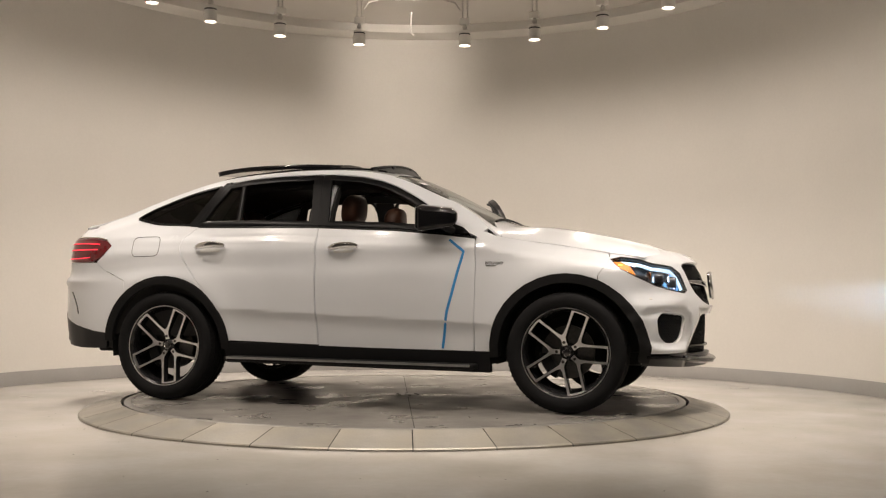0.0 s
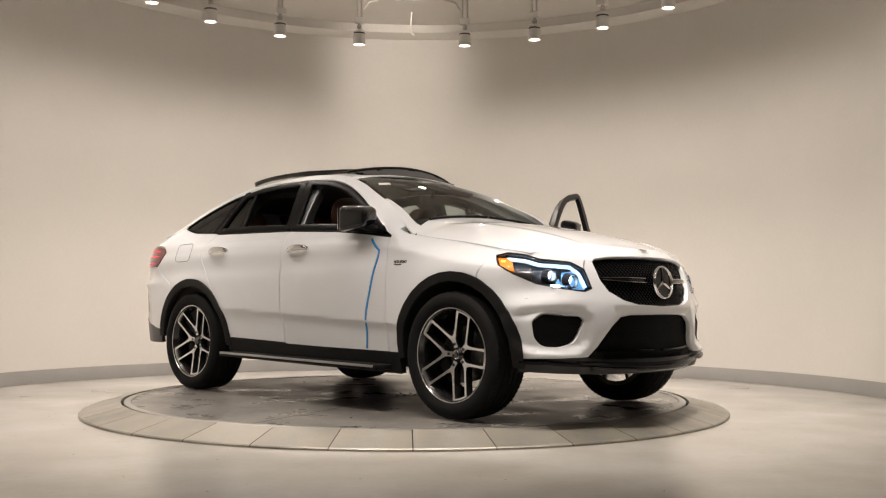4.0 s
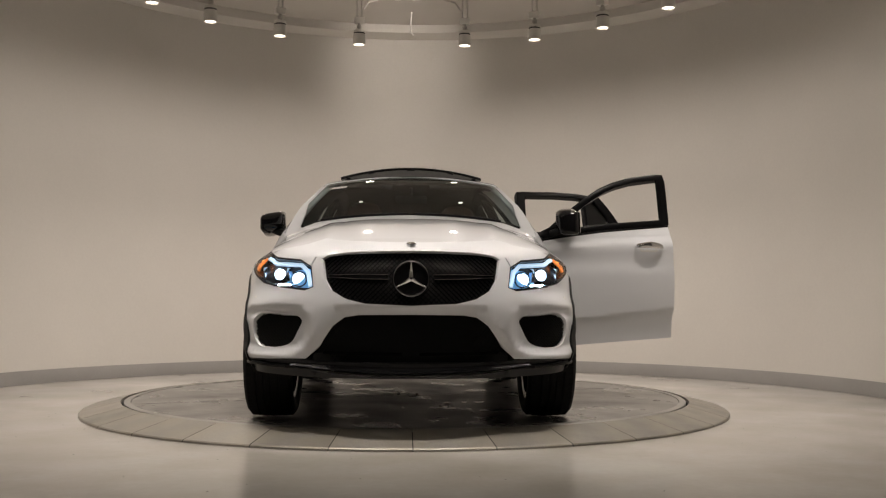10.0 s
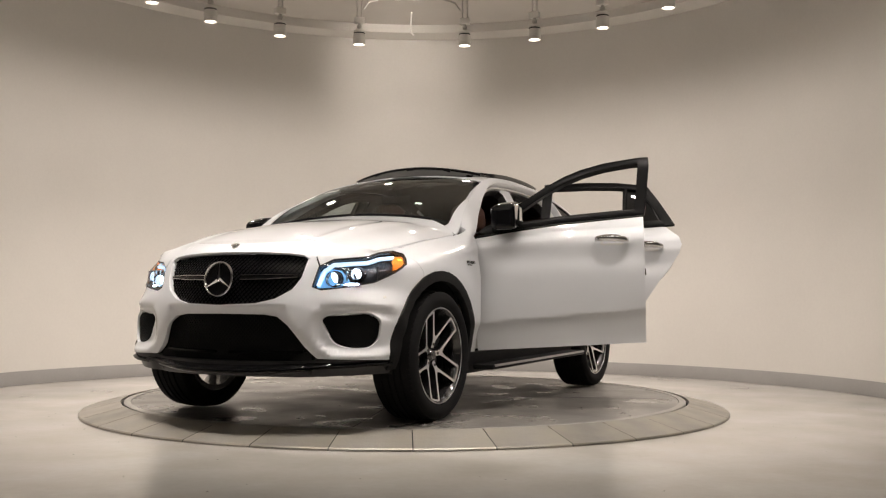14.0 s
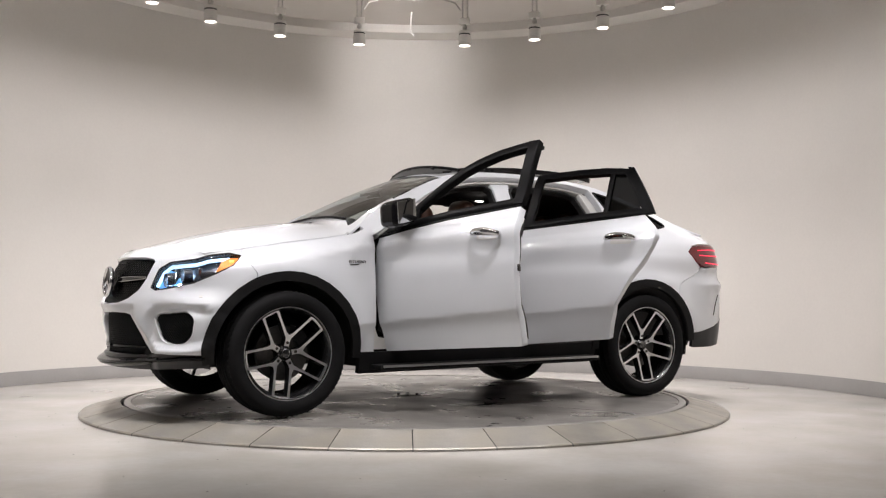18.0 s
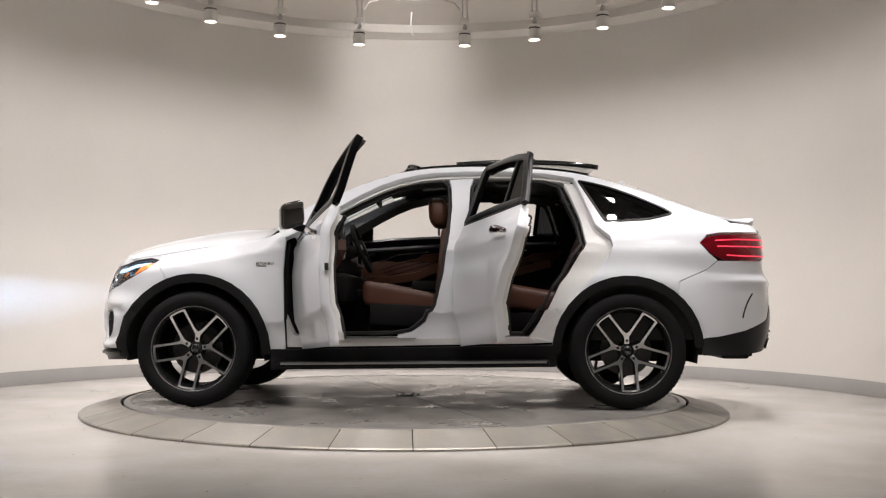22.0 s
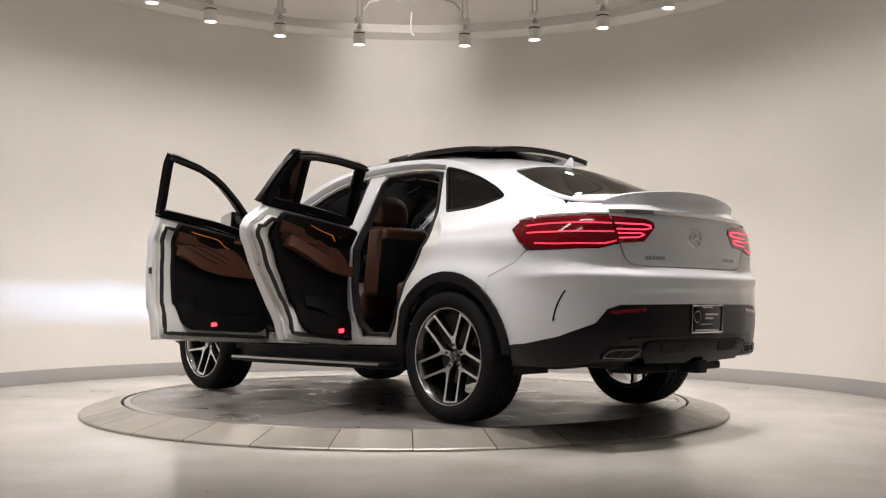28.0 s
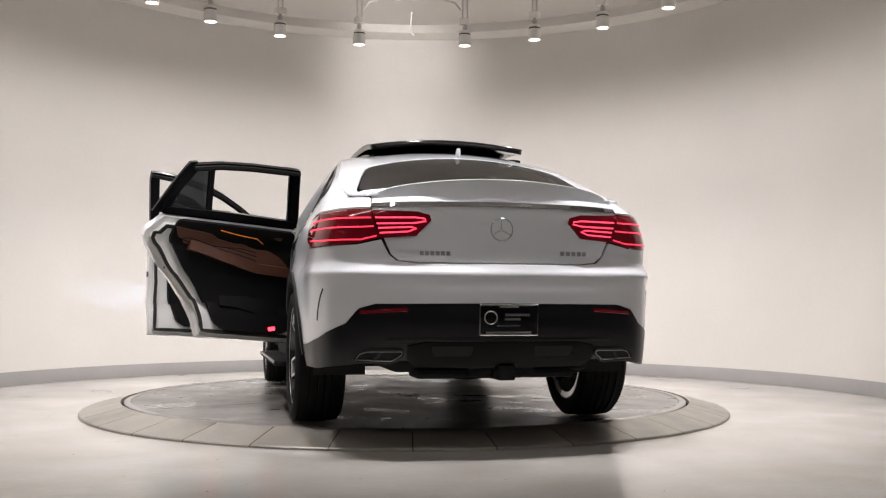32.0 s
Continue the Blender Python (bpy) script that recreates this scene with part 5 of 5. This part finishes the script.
part("bumper_crease", ribbon(skin, [(-s, 0.517) for s in np.linspace(RY(0.60), SMAX, 14)], 0.014, 0.03, 0.014), SATIN_BLACK, car, "black bumper crease")
part("lid_strip", ribbon(tail, [(y, 1.205 + 0.008 * (1 - (y / 0.6) ** 2)) for y in np.linspace(-0.69, 0.69, 27)], 0.027, 0.012, 0.008), CHROME, car, "chrome strip across the tailgate")
for (ya, yb, z, n) in ((0.44, 0.27, 0.958, 6), (-0.33, -0.50, 0.965, 5)):
    for k in range(n):
        u = ya + (yb - ya) * (k + 0.5) / n
        part("tail_badge", ribbon(tail, [(u - 0.010, z), (u + 0.010, z)], 0.022, 0.004, 0.005), SATIN, car, "model badge drawn as plain bars")
# spoiler lip
spo = bmesh.new()
rows = []
for i in range(41):
    y = -0.655 + 1.31 * i / 40
    u = (y / 0.655) ** 2
    xe, ze = -2.495 + 0.115 * u + 0.05 * u**6, 1.352 - 0.060 * u - 0.025 * u**6
    xf = -2.235 - 0.05 * u**8
    zf = float(top(np.array([[xf, y]]))[0, 2]) + 0.002
    rows.append([spo.verts.new(c) for c in ((xf, y, zf), (xf * 0.55 + xe * 0.45, y, zf * 0.50 + ze * 0.50), (xe + 0.02, y, ze), (xe, y, ze - 0.006), (xe + 0.002, y, ze - 0.024), (xe + 0.010, y, ze - 0.06), (xe + 0.006, y, 1.236 - 0.012 * u))])
for a, b in zip(rows, rows[1:]):
    for k in range(6):
        spo.faces.new((a[k], a[k + 1], b[k + 1], b[k]))
part("spoiler", spo, PAINT, car, "white spoiler lip on the tailgate", 50)
# plate
plate_at = Matrix.Translation((-2.568, -0.02, 0.618)) @ pose(0, 0, 0, 0, -3, 0) @ FACE_R
dealer = part("licence_plate", turned(box((0, 0, 0), (0.312, 0.155, 0.006), 0.002), plate_at), BLACK_GLOSS, car, "black dealer plate with bars for writing")
frame_pts = [(-0.154, -0.076), (0.154, -0.076), (0.154, 0.076), (-0.154, 0.076), (-0.154, -0.076)]
part("plate_frame", turned(tube([(x, y, 0.004) for x, y in frame_pts], 0.006, 8), plate_at), CHROME, dealer, "chrome plate frame")
emb = turned(lathe([(0.030, 0.0035), (0.033, 0.0055), (0.036, 0.0035)], 24), plate_at @ Matrix.Translation((-0.095, 0.012, 0)))
part("plate_ring", emb, SATIN, dealer)
for x, y, w, h in ((0.045, 0.026, 0.13, 0.013), (0.02, 0.004, 0.085, 0.012), (0.0, -0.030, 0.12, 0.004), (0.0, -0.064, 0.24, 0.009), (0.0, 0.066, 0.10, 0.007)):
    part("plate_bar", turned(box((x, y, 0.0042), (w, h, 0.003)), plate_at), SATIN, dealer, "", 0)
# aerial
fin = prism([(0.07, 0.0), (-0.06, 0.0), (-0.062, 0.045), (-0.048, 0.062), (-0.035, 0.055), (0.0, 0.022)], 0.022, 0.006)
part("aerial", turned(fin, Matrix.Translation((-1.53, -0.011, 1.592))), PAINT, car, "white shark fin aerial")
# roof edge rails and wind deflector
def deflector_shape():
    b = tube([(0.07 - 0.10 * (y / 0.54) ** 2, y, 1.734 - 0.062 * (y / 0.54) ** 2) for y in np.linspace(-0.54, 0.54, 25)], 0.011, 8)
    net = bmesh.new()
    cols = [[net.verts.new((0.07 - 0.10 * (y / 0.54) ** 2 + dx, y, 1.734 - 0.062 * (y / 0.54) ** 2 - dz)) for dx, dz in ((0.004, 0.0), (0.075, 0.062), (0.060, 0.066), (-0.004, 0.0))] for y in np.linspace(-0.54, 0.54, 25)]
    for p, q in zip(cols, cols[1:]):
        for k in range(4):
            net.faces.new((p[k], p[(k + 1) % 4], q[(k + 1) % 4], q[k]))
    return merge(b, net)


for sg in (1, -1):
    part("roof_channel", ribbon(top, [(x, sg * 0.485) for x in np.linspace(0.06, -1.25, 14)], 0.03, 0.02, 0.012), BLACK_GLOSS, car, "black roof channel")
deflector = part("wind_deflector", deflector_shape(), NET, car, "grey mesh wind deflector")
part("deflector_rod", tube([(0.07 - 0.10 * (y / 0.54) ** 2, y, 1.735 - 0.062 * (y / 0.54) ** 2) for y in np.linspace(-0.545, 0.545, 25)], 0.0135, 8), FRAME, deflector, "black deflector rod")
for y in (-0.3, 0.0, 0.3):
    part("deflector_strut", box((0.08 - 0.10 * (y / 0.54) ** 2, y, 1.705 - 0.062 * (y / 0.54) ** 2), (0.016, 0.06, 0.07), 0.004), FRAME, deflector)
# tape and stickers
part("tape", ribbon(skin, flank([(0.67, 1.125), (0.775, 1.045), (0.74, 0.92), (0.70, 0.77), (0.665, 0.65), (0.625, 0.40)], -1), 0.018, 0.001, 0.003), TAPE, car, "blue masking tape down the door")
sheet("windscreen_sticker", top, [(0.385, -0.60), (0.345, -0.58), (0.345, -0.47), (0.385, -0.485)], PAPER, car, "white paper sticker with bars", off=0.002, depth=0.001)

# ---------------------------------------------------------------- under and inside the car
part("underbody", merge(box((0, 0, 0.33), (1.80, 1.56, 0.10), 0.03), box((2.0 - 0.12, 0, 0.36), (0.62, 1.10, 0.14), 0.04), box((-2.02, 0, 0.42), (0.62, 1.10, 0.16), 0.04), box((0, 0, 0.36), (3.6, 0.9, 0.08), 0.02)), DARK, car, "black underbody")
for fx in (1, -1):
    part("axle", merge(tube([(fx * 1.4575, -0.75, 0.37), (fx * 1.4575, 0.75, 0.37)], 0.035), box((fx * 1.4575, 0, 0.36), (0.26, 0.30, 0.16), 0.04)), IRON, car, "grey axle and housing")
part("engine_bay", box((1.45, 0, 0.70), (1.05, 1.18, 0.52), 0.05), DARK, car, "dark engine bay filling")
part("front_core", warp(box((2.02, 0, 0.66), (0.22, 1.30, 0.56), 0.03), lambda x, y, z: (x - 0.15 * (y / 0.65) ** 2, y, z)), DARK, car)
part("boot_tub", box((-1.92, 0, 0.72), (0.80, 1.16, 0.62), 0.05), DARK, car, "dark boot filling")
part("cabin_floor", box((-0.28, 0, 0.415), (2.35, 1.66, 0.06), 0.01), CARPET, car, "black carpet floor")
part("bulkhead", box((0.90, 0, 0.74), (0.06, 1.60, 0.66), 0.01), CARPET, car)
hl = [(0.10, 0.0), (0.12, 0.4), (0.15, 0.62), (-0.02, 0.645)] + [(x, float(rail_y(x)) - 0.035) for x in (-0.28, -0.6, -0.95, -1.21, -1.45, -1.7)] + [(-1.72, 0.0)]
sheet("headliner", top, hl + [(x, -y) for x, y in hl[-2:0:-1]], LINER, car, "black headliner", holes=[rounded(roof_open, 0.04)], off=-0.045, depth=0.012, back=True)
for sg in (1, -1):
    iq = [(-1.20, 0.45), (-1.21, 0.9), (-1.235, 1.24), (-1.11, 1.585), (-1.45, 1.515), (-1.69, 1.41), (-1.94, 1.33), (-2.15, 1.24), (-2.15, 0.9), (-2.0, 0.9), (-1.95, 0.45)]
    sheet("side_lining", skin, flank(iq, sg), LINER, car, "black luggage side lining", holes=[flank(quarter, sg)], off=-0.062, depth=0.006, back=True, grid=0.08)
    part("screen_pillar_trim", ribbon(skin, flank([(x, z + 0.016) for x, z in [(0.80, 1.17)] + WIN_F[1:] + WIN_R], sg), 0.07, 0.02, -0.099), LINER, car, "black roof rail lining")
    bl_in = [(0.10, 0.47), (0.0, 0.50), (-0.10, 0.56), (-0.165, 0.68), (-0.215, 0.90), (-0.255, 1.22), (-0.262, 1.61), (-0.415, 1.61), (-0.405, 1.22), (-0.41, 0.9), (-0.43, 0.6), (-0.46, 0.47)]
    sheet("pillar_lining", skin, flank(bl_in, sg), LINER, car, "black centre pillar lining", off=-0.1135, depth=0.012, back=True)
    rl_in = [(-1.125, 1.572), (-1.045, 1.585), (-1.15, 1.30), (-1.18, 1.13), (-1.11, 1.0), (-0.99, 0.83), (-0.89, 0.62), (-0.79, 0.47), (-1.0, 0.47), (-1.20, 0.80), (-1.34, 1.03), (-1.37, 1.13), (-1.28, 1.245)]
    sheet("jamb_lining", skin, flank(rl_in[::-1], sg), LINER, car, "black rear opening lining", off=-0.1065, depth=0.012, back=True)
    part("grab_handle", tube([(-0.55, sg * 0.60, 1.565), (-0.60, sg * 0.585, 1.535), (-0.72, sg * 0.585, 1.535), (-0.77, sg * 0.60, 1.565)], 0.011, 8), LINER, car)
    part("sun_visor", box((0.16, sg * 0.34, 1.585), (0.16, 0.40, 0.02), 0.008, 2, Euler((0, radians(14), 0)).to_matrix()), LINER, car)
    part("dome_light", box((-0.85, sg * 0.43, 1.572), (0.07, 0.035, 0.01), 0.004), DOME, car, "lit roof lamp")
part("rear_bulkhead", box((-1.52, 0, 0.95), (0.10, 1.50, 0.62), 0.03), LINER, car)
part("parcel_shelf", box((-1.85, 0, 1.20), (0.60, 1.30, 0.02), 0.005), LINER, car)
part("interior_mirror", merge(box((0.30, 0, 1.475), (0.03, 0.24, 0.065), 0.02, 3), tube([(0.31, 0, 1.49), (0.34, 0, 1.56)], 0.012, 8)), BLACK, car, "black interior mirror")


def dash_shape(x, y, z):
    hood = 0.045 * math.exp(-((y - 0.37) / 0.22) ** 2) + 0.018 * math.exp(-((y + 0.35) / 0.35) ** 2)
    return (x - 0.05 * (1 if z < 1.0 else 0) + 0.04 * (y / 0.7) ** 2, y, z + (hood if z > 1.05 else 0))


dash_bm = box((0.72, 0, 1.03), (0.40, 1.46, 0.28), 0.06, 4)
bmesh.ops.subdivide_edges(dash_bm, edges=[e for e in dash_bm.edges if abs((e.verts[0].co - e.verts[1].co).y) > 0.5], cuts=16)
dash = part("dashboard", warp(dash_bm, dash_shape), HIDE, car, "black leather dashboard")
part("instrument_hood", box((0.615, 0.37, 1.205), (0.16, 0.42, 0.12), 0.045, 4), HIDE, dash)
for y, r in ((0.28, 0.052), (0.46, 0.052)):
    part("dial", turned(lathe([(0.0, 0.0), (r * 0.86, 0.0), (r * 0.9, 0.008), (r, 0.008), (r, -0.01)], 24), Matrix.Translation((0.538, y, 1.205)) @ FACE_R), SATIN, dash, "round instrument dial")
part("centre_screen", box((0.50, 0.0, 1.20), (0.02, 0.24, 0.12), 0.006), BLACK_GLOSS, dash, "black centre screen")
for y in (-0.62, -0.16, -0.05, 0.05, 0.16, 0.64):
    part("air_vent", merge(*[turned(lathe([(0.030, -0.006), (0.036, 0.008), (0.042, -0.006)], 16), Matrix.Translation((0.492, y, 1.045)) @ FACE_R)] + [box((0.495, y, 1.045 + k * 0.014), (0.01, 0.06, 0.003)) for k in (-1, 0, 1)]), SATIN, dash, "silver air vent")
part("dash_trim", box((0.487, -0.42, 1.0), (0.012, 0.55, 0.02), 0.004), SATIN, dash)
part("dash_vent_bank", box((0.484, 0.68, 1.06), (0.02, 0.08, 0.05), 0.01), SATIN, dash)
part("knee_panel", box((0.60, 0, 0.80), (0.30, 1.50, 0.22), 0.05, 3), HIDE, car)
console = part("centre_console", merge(box((0.20, 0, 0.62), (0.90, 0.26, 0.34), 0.04, 3), box((-0.12, 0, 0.83), (0.32, 0.24, 0.08), 0.03, 3)), HIDE, car, "black centre console")
part("console_trim", box((0.30, 0, 0.795), (0.38, 0.20, 0.008), 0.003), SATIN, console, "silver console panel")
part("selector", box((0.36, 0.05, 0.83), (0.06, 0.05, 0.05), 0.015), BLACK_GLOSS, console)
sw_m = Matrix.Translation((0.395, 0.37, 1.10)) @ pose(0, 0, 0, 0, -68, 0)
ringp = [(0.182 * math.cos(a), 0.182 * math.sin(a), 0) for a in np.linspace(0, 2 * math.pi, 41)]
sw = part("steering_wheel", turned(tube(ringp, 0.016, 10, False), sw_m), HIDE, car, "black leather steering wheel")
part("wheel_boss", turned(merge(lathe([(0.0, 0.035), (0.05, 0.03), (0.062, 0.0), (0.05, -0.03)], 20), box((0, 0.11, 0.0), (0.05, 0.14, 0.02), 0.008), box((0, -0.11, 0.0), (0.05, 0.14, 0.02), 0.008), box((-0.11, 0, 0.0), (0.14, 0.05, 0.02), 0.008)), sw_m), BLACK, sw)
part("wheel_spoke_trim", turned(merge(box((0, 0.10, 0.012), (0.03, 0.09, 0.006)), box((0, -0.10, 0.012), (0.03, 0.09, 0.006))), sw_m), SATIN, sw)
part("steering_column", tube([(0.41, 0.37, 1.09), (0.58, 0.37, 1.02)], 0.045, 12), BLACK, car)


def make_seat(x, y, tilt=14, rise=0.0):
    cush = box((0, 0, 0), (0.54, 0.50, 0.17), 0.06, 4)
    warp(cush, lambda a, b, c: (x + 0.02 + a, y + b, 0.715 + c + 0.05 * (a / 0.27) + (0.028 * (abs(b) / 0.25) ** 3 if c > 0 else 0)))
    seat = part("seat", cush, TAN, car, "saddle brown leather front seat")
    base = box((x, y, 0.545), (0.50, 0.46, 0.16), 0.04, 3)
    part("seat_base", base, HIDE, seat, "black seat base")
    part("seat_valance", warp(box((0, 0, 0), (0.46, 0.03, 0.15), 0.012), lambda a, b, c: (x + a, y + (0.258 if y > 0 else -0.258) + b, 0.615 + c + 0.04 * a)), BLACK, seat)
    back = box((0, 0, 0), (0.15, 0.50, 0.62), 0.06, 4)
    r = math.radians(tilt)
    def rec(a, b, c):
        w = 1 - 0.16 * max(0, c / 0.31) ** 2
        a2 = a + (0.03 * (abs(b) / 0.25) ** 2 if a > 0 else 0)
        return (x - 0.32 + a2 * math.cos(r) - (c + 0.31) * 0.80 * math.sin(r), y + b * w, 0.745 + (c + 0.31) * 0.80 * math.cos(r) + a2 * math.sin(r))
    part("backrest", warp(back, rec), TAN, seat, "brown leather backrest")
    shellb = box((-0.078, 0, -0.05), (0.03, 0.475, 0.52), 0.02, 2)
    part("backrest_shell", warp(shellb, rec), HIDE, seat, "black backrest shell")
    hx, hz = x - 0.255 - 0.56 * math.sin(r) + 0.06, 0.770 + rise + 0.59 * math.cos(r)
    hr = bmesh.new()
    bmesh.ops.create_uvsphere(hr, u_segments=24, v_segments=14, radius=1)
    soft = lambda v, k: math.copysign(abs(v) ** k, v)
    warp(hr, lambda a, b, c: (hx + 0.075 * soft(a, 0.7) + 0.015 * c, y + 0.142 * soft(b, 0.65) * (1 - 0.10 * c), hz + 0.112 * soft(c, 0.72)))
    part("headrest", hr, TAN, seat, "brown leather headrest")
    for d in (-0.055, 0.055):
        part("headrest_post", tube([(hx, y + d, hz - 0.16), (hx, y + d, hz - 0.07)], 0.007, 8), CHROME, seat)
    return seat


make_seat(0.07, 0.37, 5)
make_seat(0.02, -0.37, 6, 0.035)
bench = part("rear_seat", warp(box((0, 0, 0), (0.50, 1.38, 0.17), 0.06, 4), lambda a, b, c: (-0.86 + a, b, 0.725 + c + 0.04 * a / 0.25)), TAN, car, "saddle brown leather rear bench")
part("rear_seat_base", box((-0.86, 0, 0.54), (0.44, 1.36, 0.20), 0.03), HIDE, bench)
def lean(a, b, c):
    return (-1.16 + a - (c + 0.30) * 0.40, b, 0.78 + (c + 0.30) * 0.92)
for y, w in ((0.40, 0.56), (-0.40, 0.56), (0.0, 0.24)):
    part("rear_backrest", warp(box((0, y, 0), (0.16, w - 0.01, 0.60), 0.05, 3), lean), TAN if w > 0.3 else HIDE, bench, "brown leather rear backrest")
    part("rear_headrest", warp(box((-0.02, y, 0.38), (0.10, 0.24 if w > 0.3 else 0.2, 0.14), 0.045, 3), lean), TAN, bench)

# ---------------------------------------------------------------- ceiling spots
def make_spot(angle):
    at = ring_at(SPOT_R, angle, SPOT_Z)
    spot = tagged(part("ceiling_spotlight", lathe([(0.052, -0.066), (0.060, -0.078), (0.062, -0.074), (0.062, 0.032), (0.056, 0.036), (0.056, 0.048), (0.062, 0.052), (0.062, 0.070), (0.052, 0.078), (0.0, 0.079)], 28), SPOT_WHITE, None), "white cylindrical spotlight hung from the ceiling, lit", "spotlight", "ring of ceiling spotlights")
    part("lens", lathe([(0.0, -0.068), (0.052, -0.068)], 24), SPOT_FACE, spot, "glowing lens")
    part("vent_ring", lathe([(0.058, 0.036), (0.0585, 0.048)], 28), GROOVE, spot)
    part("neck", lathe([(0.018, 0.078), (0.018, 0.10), (0.026, 0.105), (0.026, 0.125), (0.016, 0.13), (0.016, 0.15)], 16), PIPE, spot, "metal swivel neck")
    part("junction_box", box((0, 0, 0.18), (0.10, 0.07, 0.062), 0.006), SPOT_WHITE, spot, "white junction box")
    for dx in (-0.022, 0.026):
        part("conduit", tube([(dx, 0, 0.20), (dx, 0, 0.3), (dx * 1.2, 0, 0.4745)], 0.0085, 8), PIPE, spot, "metal conduit")
    spot.matrix_basis = Matrix.Translation(at) @ pose(0, 0, 0, 0, 0, angle - 90)
    return spot


for a in SPOT_ANGLES + SIDE_ANGLES + FRONT_ANGLES:
    make_spot(a)
for a0, a1 in zip(SPOT_ANGLES, SPOT_ANGLES[1:]):
    if a0 - a1 > 20:
        mid = (a0 + a1) / 2
        pts = [ring_at(SPOT_R, a0 - 1, SPOT_Z + 0.30), ring_at(SPOT_R, a0 - 2.2, SPOT_Z + 0.38), ring_at(SPOT_R, a0 - 5, SPOT_Z + 0.42), ring_at(SPOT_R, mid, SPOT_Z + 0.425), ring_at(SPOT_R, a1 + 5, SPOT_Z + 0.42), ring_at(SPOT_R, a1 + 2.2, SPOT_Z + 0.38), ring_at(SPOT_R, a1 + 1, SPOT_Z + 0.30)]
        tagged(part("ceiling_conduit", tube(pts, 0.010, 8), PIPE), "metal conduit run between two ceiling spotlights", "conduit")
tagged(part("hanging_cable", tube([(0.02, 3.2, 3.9995), (0.01, 3.2, 3.85), (0.02, 3.2, 3.76), (0.05, 3.2, 3.735)], 0.008, 8), SPOT_WHITE), "short white cable hanging from the ceiling", "cable")


washer = tagged(part("wall_washer", lathe([(0.045, 0.0), (0.055, 0.004), (0.055, 0.11), (0.03, 0.125), (0.0, 0.126)], 24), SPOT_WHITE), "white ceiling wall washer, lit, aimed at the curved wall", "spotlight")
part("lens", lathe([(0.0, 0.006), (0.046, 0.006)], 20), SPOT_FACE, washer, "glowing lens")
part("stem", tube([(0, 0, 0.12), (0, 0.06, 0.17)], 0.012, 8), SPOT_WHITE, washer)
washer.matrix_basis = look(WASHER, (-0.12, 4.0, 3.58)) @ pose(0, 0, 0.012)


def make_tube(x, y):
    case = tagged(part("linear_light", box((0, 0, 0.045), (2.26, 0.20, 0.05), 0.01), SPOT_WHITE), "white linear ceiling light, lit", "ceiling light", "linear ceiling lights")
    part("diffuser", box((0, 0, 0.016), (2.2, 0.16, 0.008), 0.002), SPOT_FACE, case, "glowing diffuser")
    case.matrix_basis = pose(x, y, 3.9295)


for x, y in TUBES:
    make_tube(x, y)


# dust and grit trodden into the floor round the turntable
rnd = random.Random(5)
grit = bmesh.new()
for _ in range(70):
    a, r, q = rnd.uniform(180, 360), rnd.uniform(2.4, 4.6), rnd.uniform(0.0025, 0.006)
    c = ring_at(r, a, 0.0005)
    k = rnd.uniform(0, 6.3)
    vs = [grit.verts.new(c + Vector((q * rnd.uniform(0.6, 1.4) * math.cos(k + j * 1.257), q * rnd.uniform(0.6, 1.4) * math.sin(k + j * 1.257), 0))) for j in range(5)]
    apex = grit.verts.new(c + Vector((0, 0, 0.002)))
    for j in range(5):
        grit.faces.new((vs[j], vs[(j + 1) % 5], apex))
tagged(part("floor_grit", grit, GRIT), "scattered dark grit on the polished floor", "grit", "", "stuff")


# ---------------------------------------------------------------- what moves
KNOT_T = [2 * i for i in range(17)]
KNOT_A = [-18.88, -33.53, -46.61, -60.40, -75.47, -90.04, -104.43, -118.97, -134.92, -150.86, -167.50, -183.61, -200.36, -215.89, -229.67, -243.86, -258.84]
turn_at = fair(KNOT_T, KNOT_A)
OFFSET = pose(-0.073, 0.017, DISC_Z)


def motions():
    times = [0.5 * i for i in range(65)]
    walk(car, [(t, pose(0, 0, 0, 0, 0, float(turn_at(t))) @ OFFSET) for t in times])
    walk(disc, [(t, pose(0, 0, 0, 0, 0, float(turn_at(t)))) for t in times])


motions()
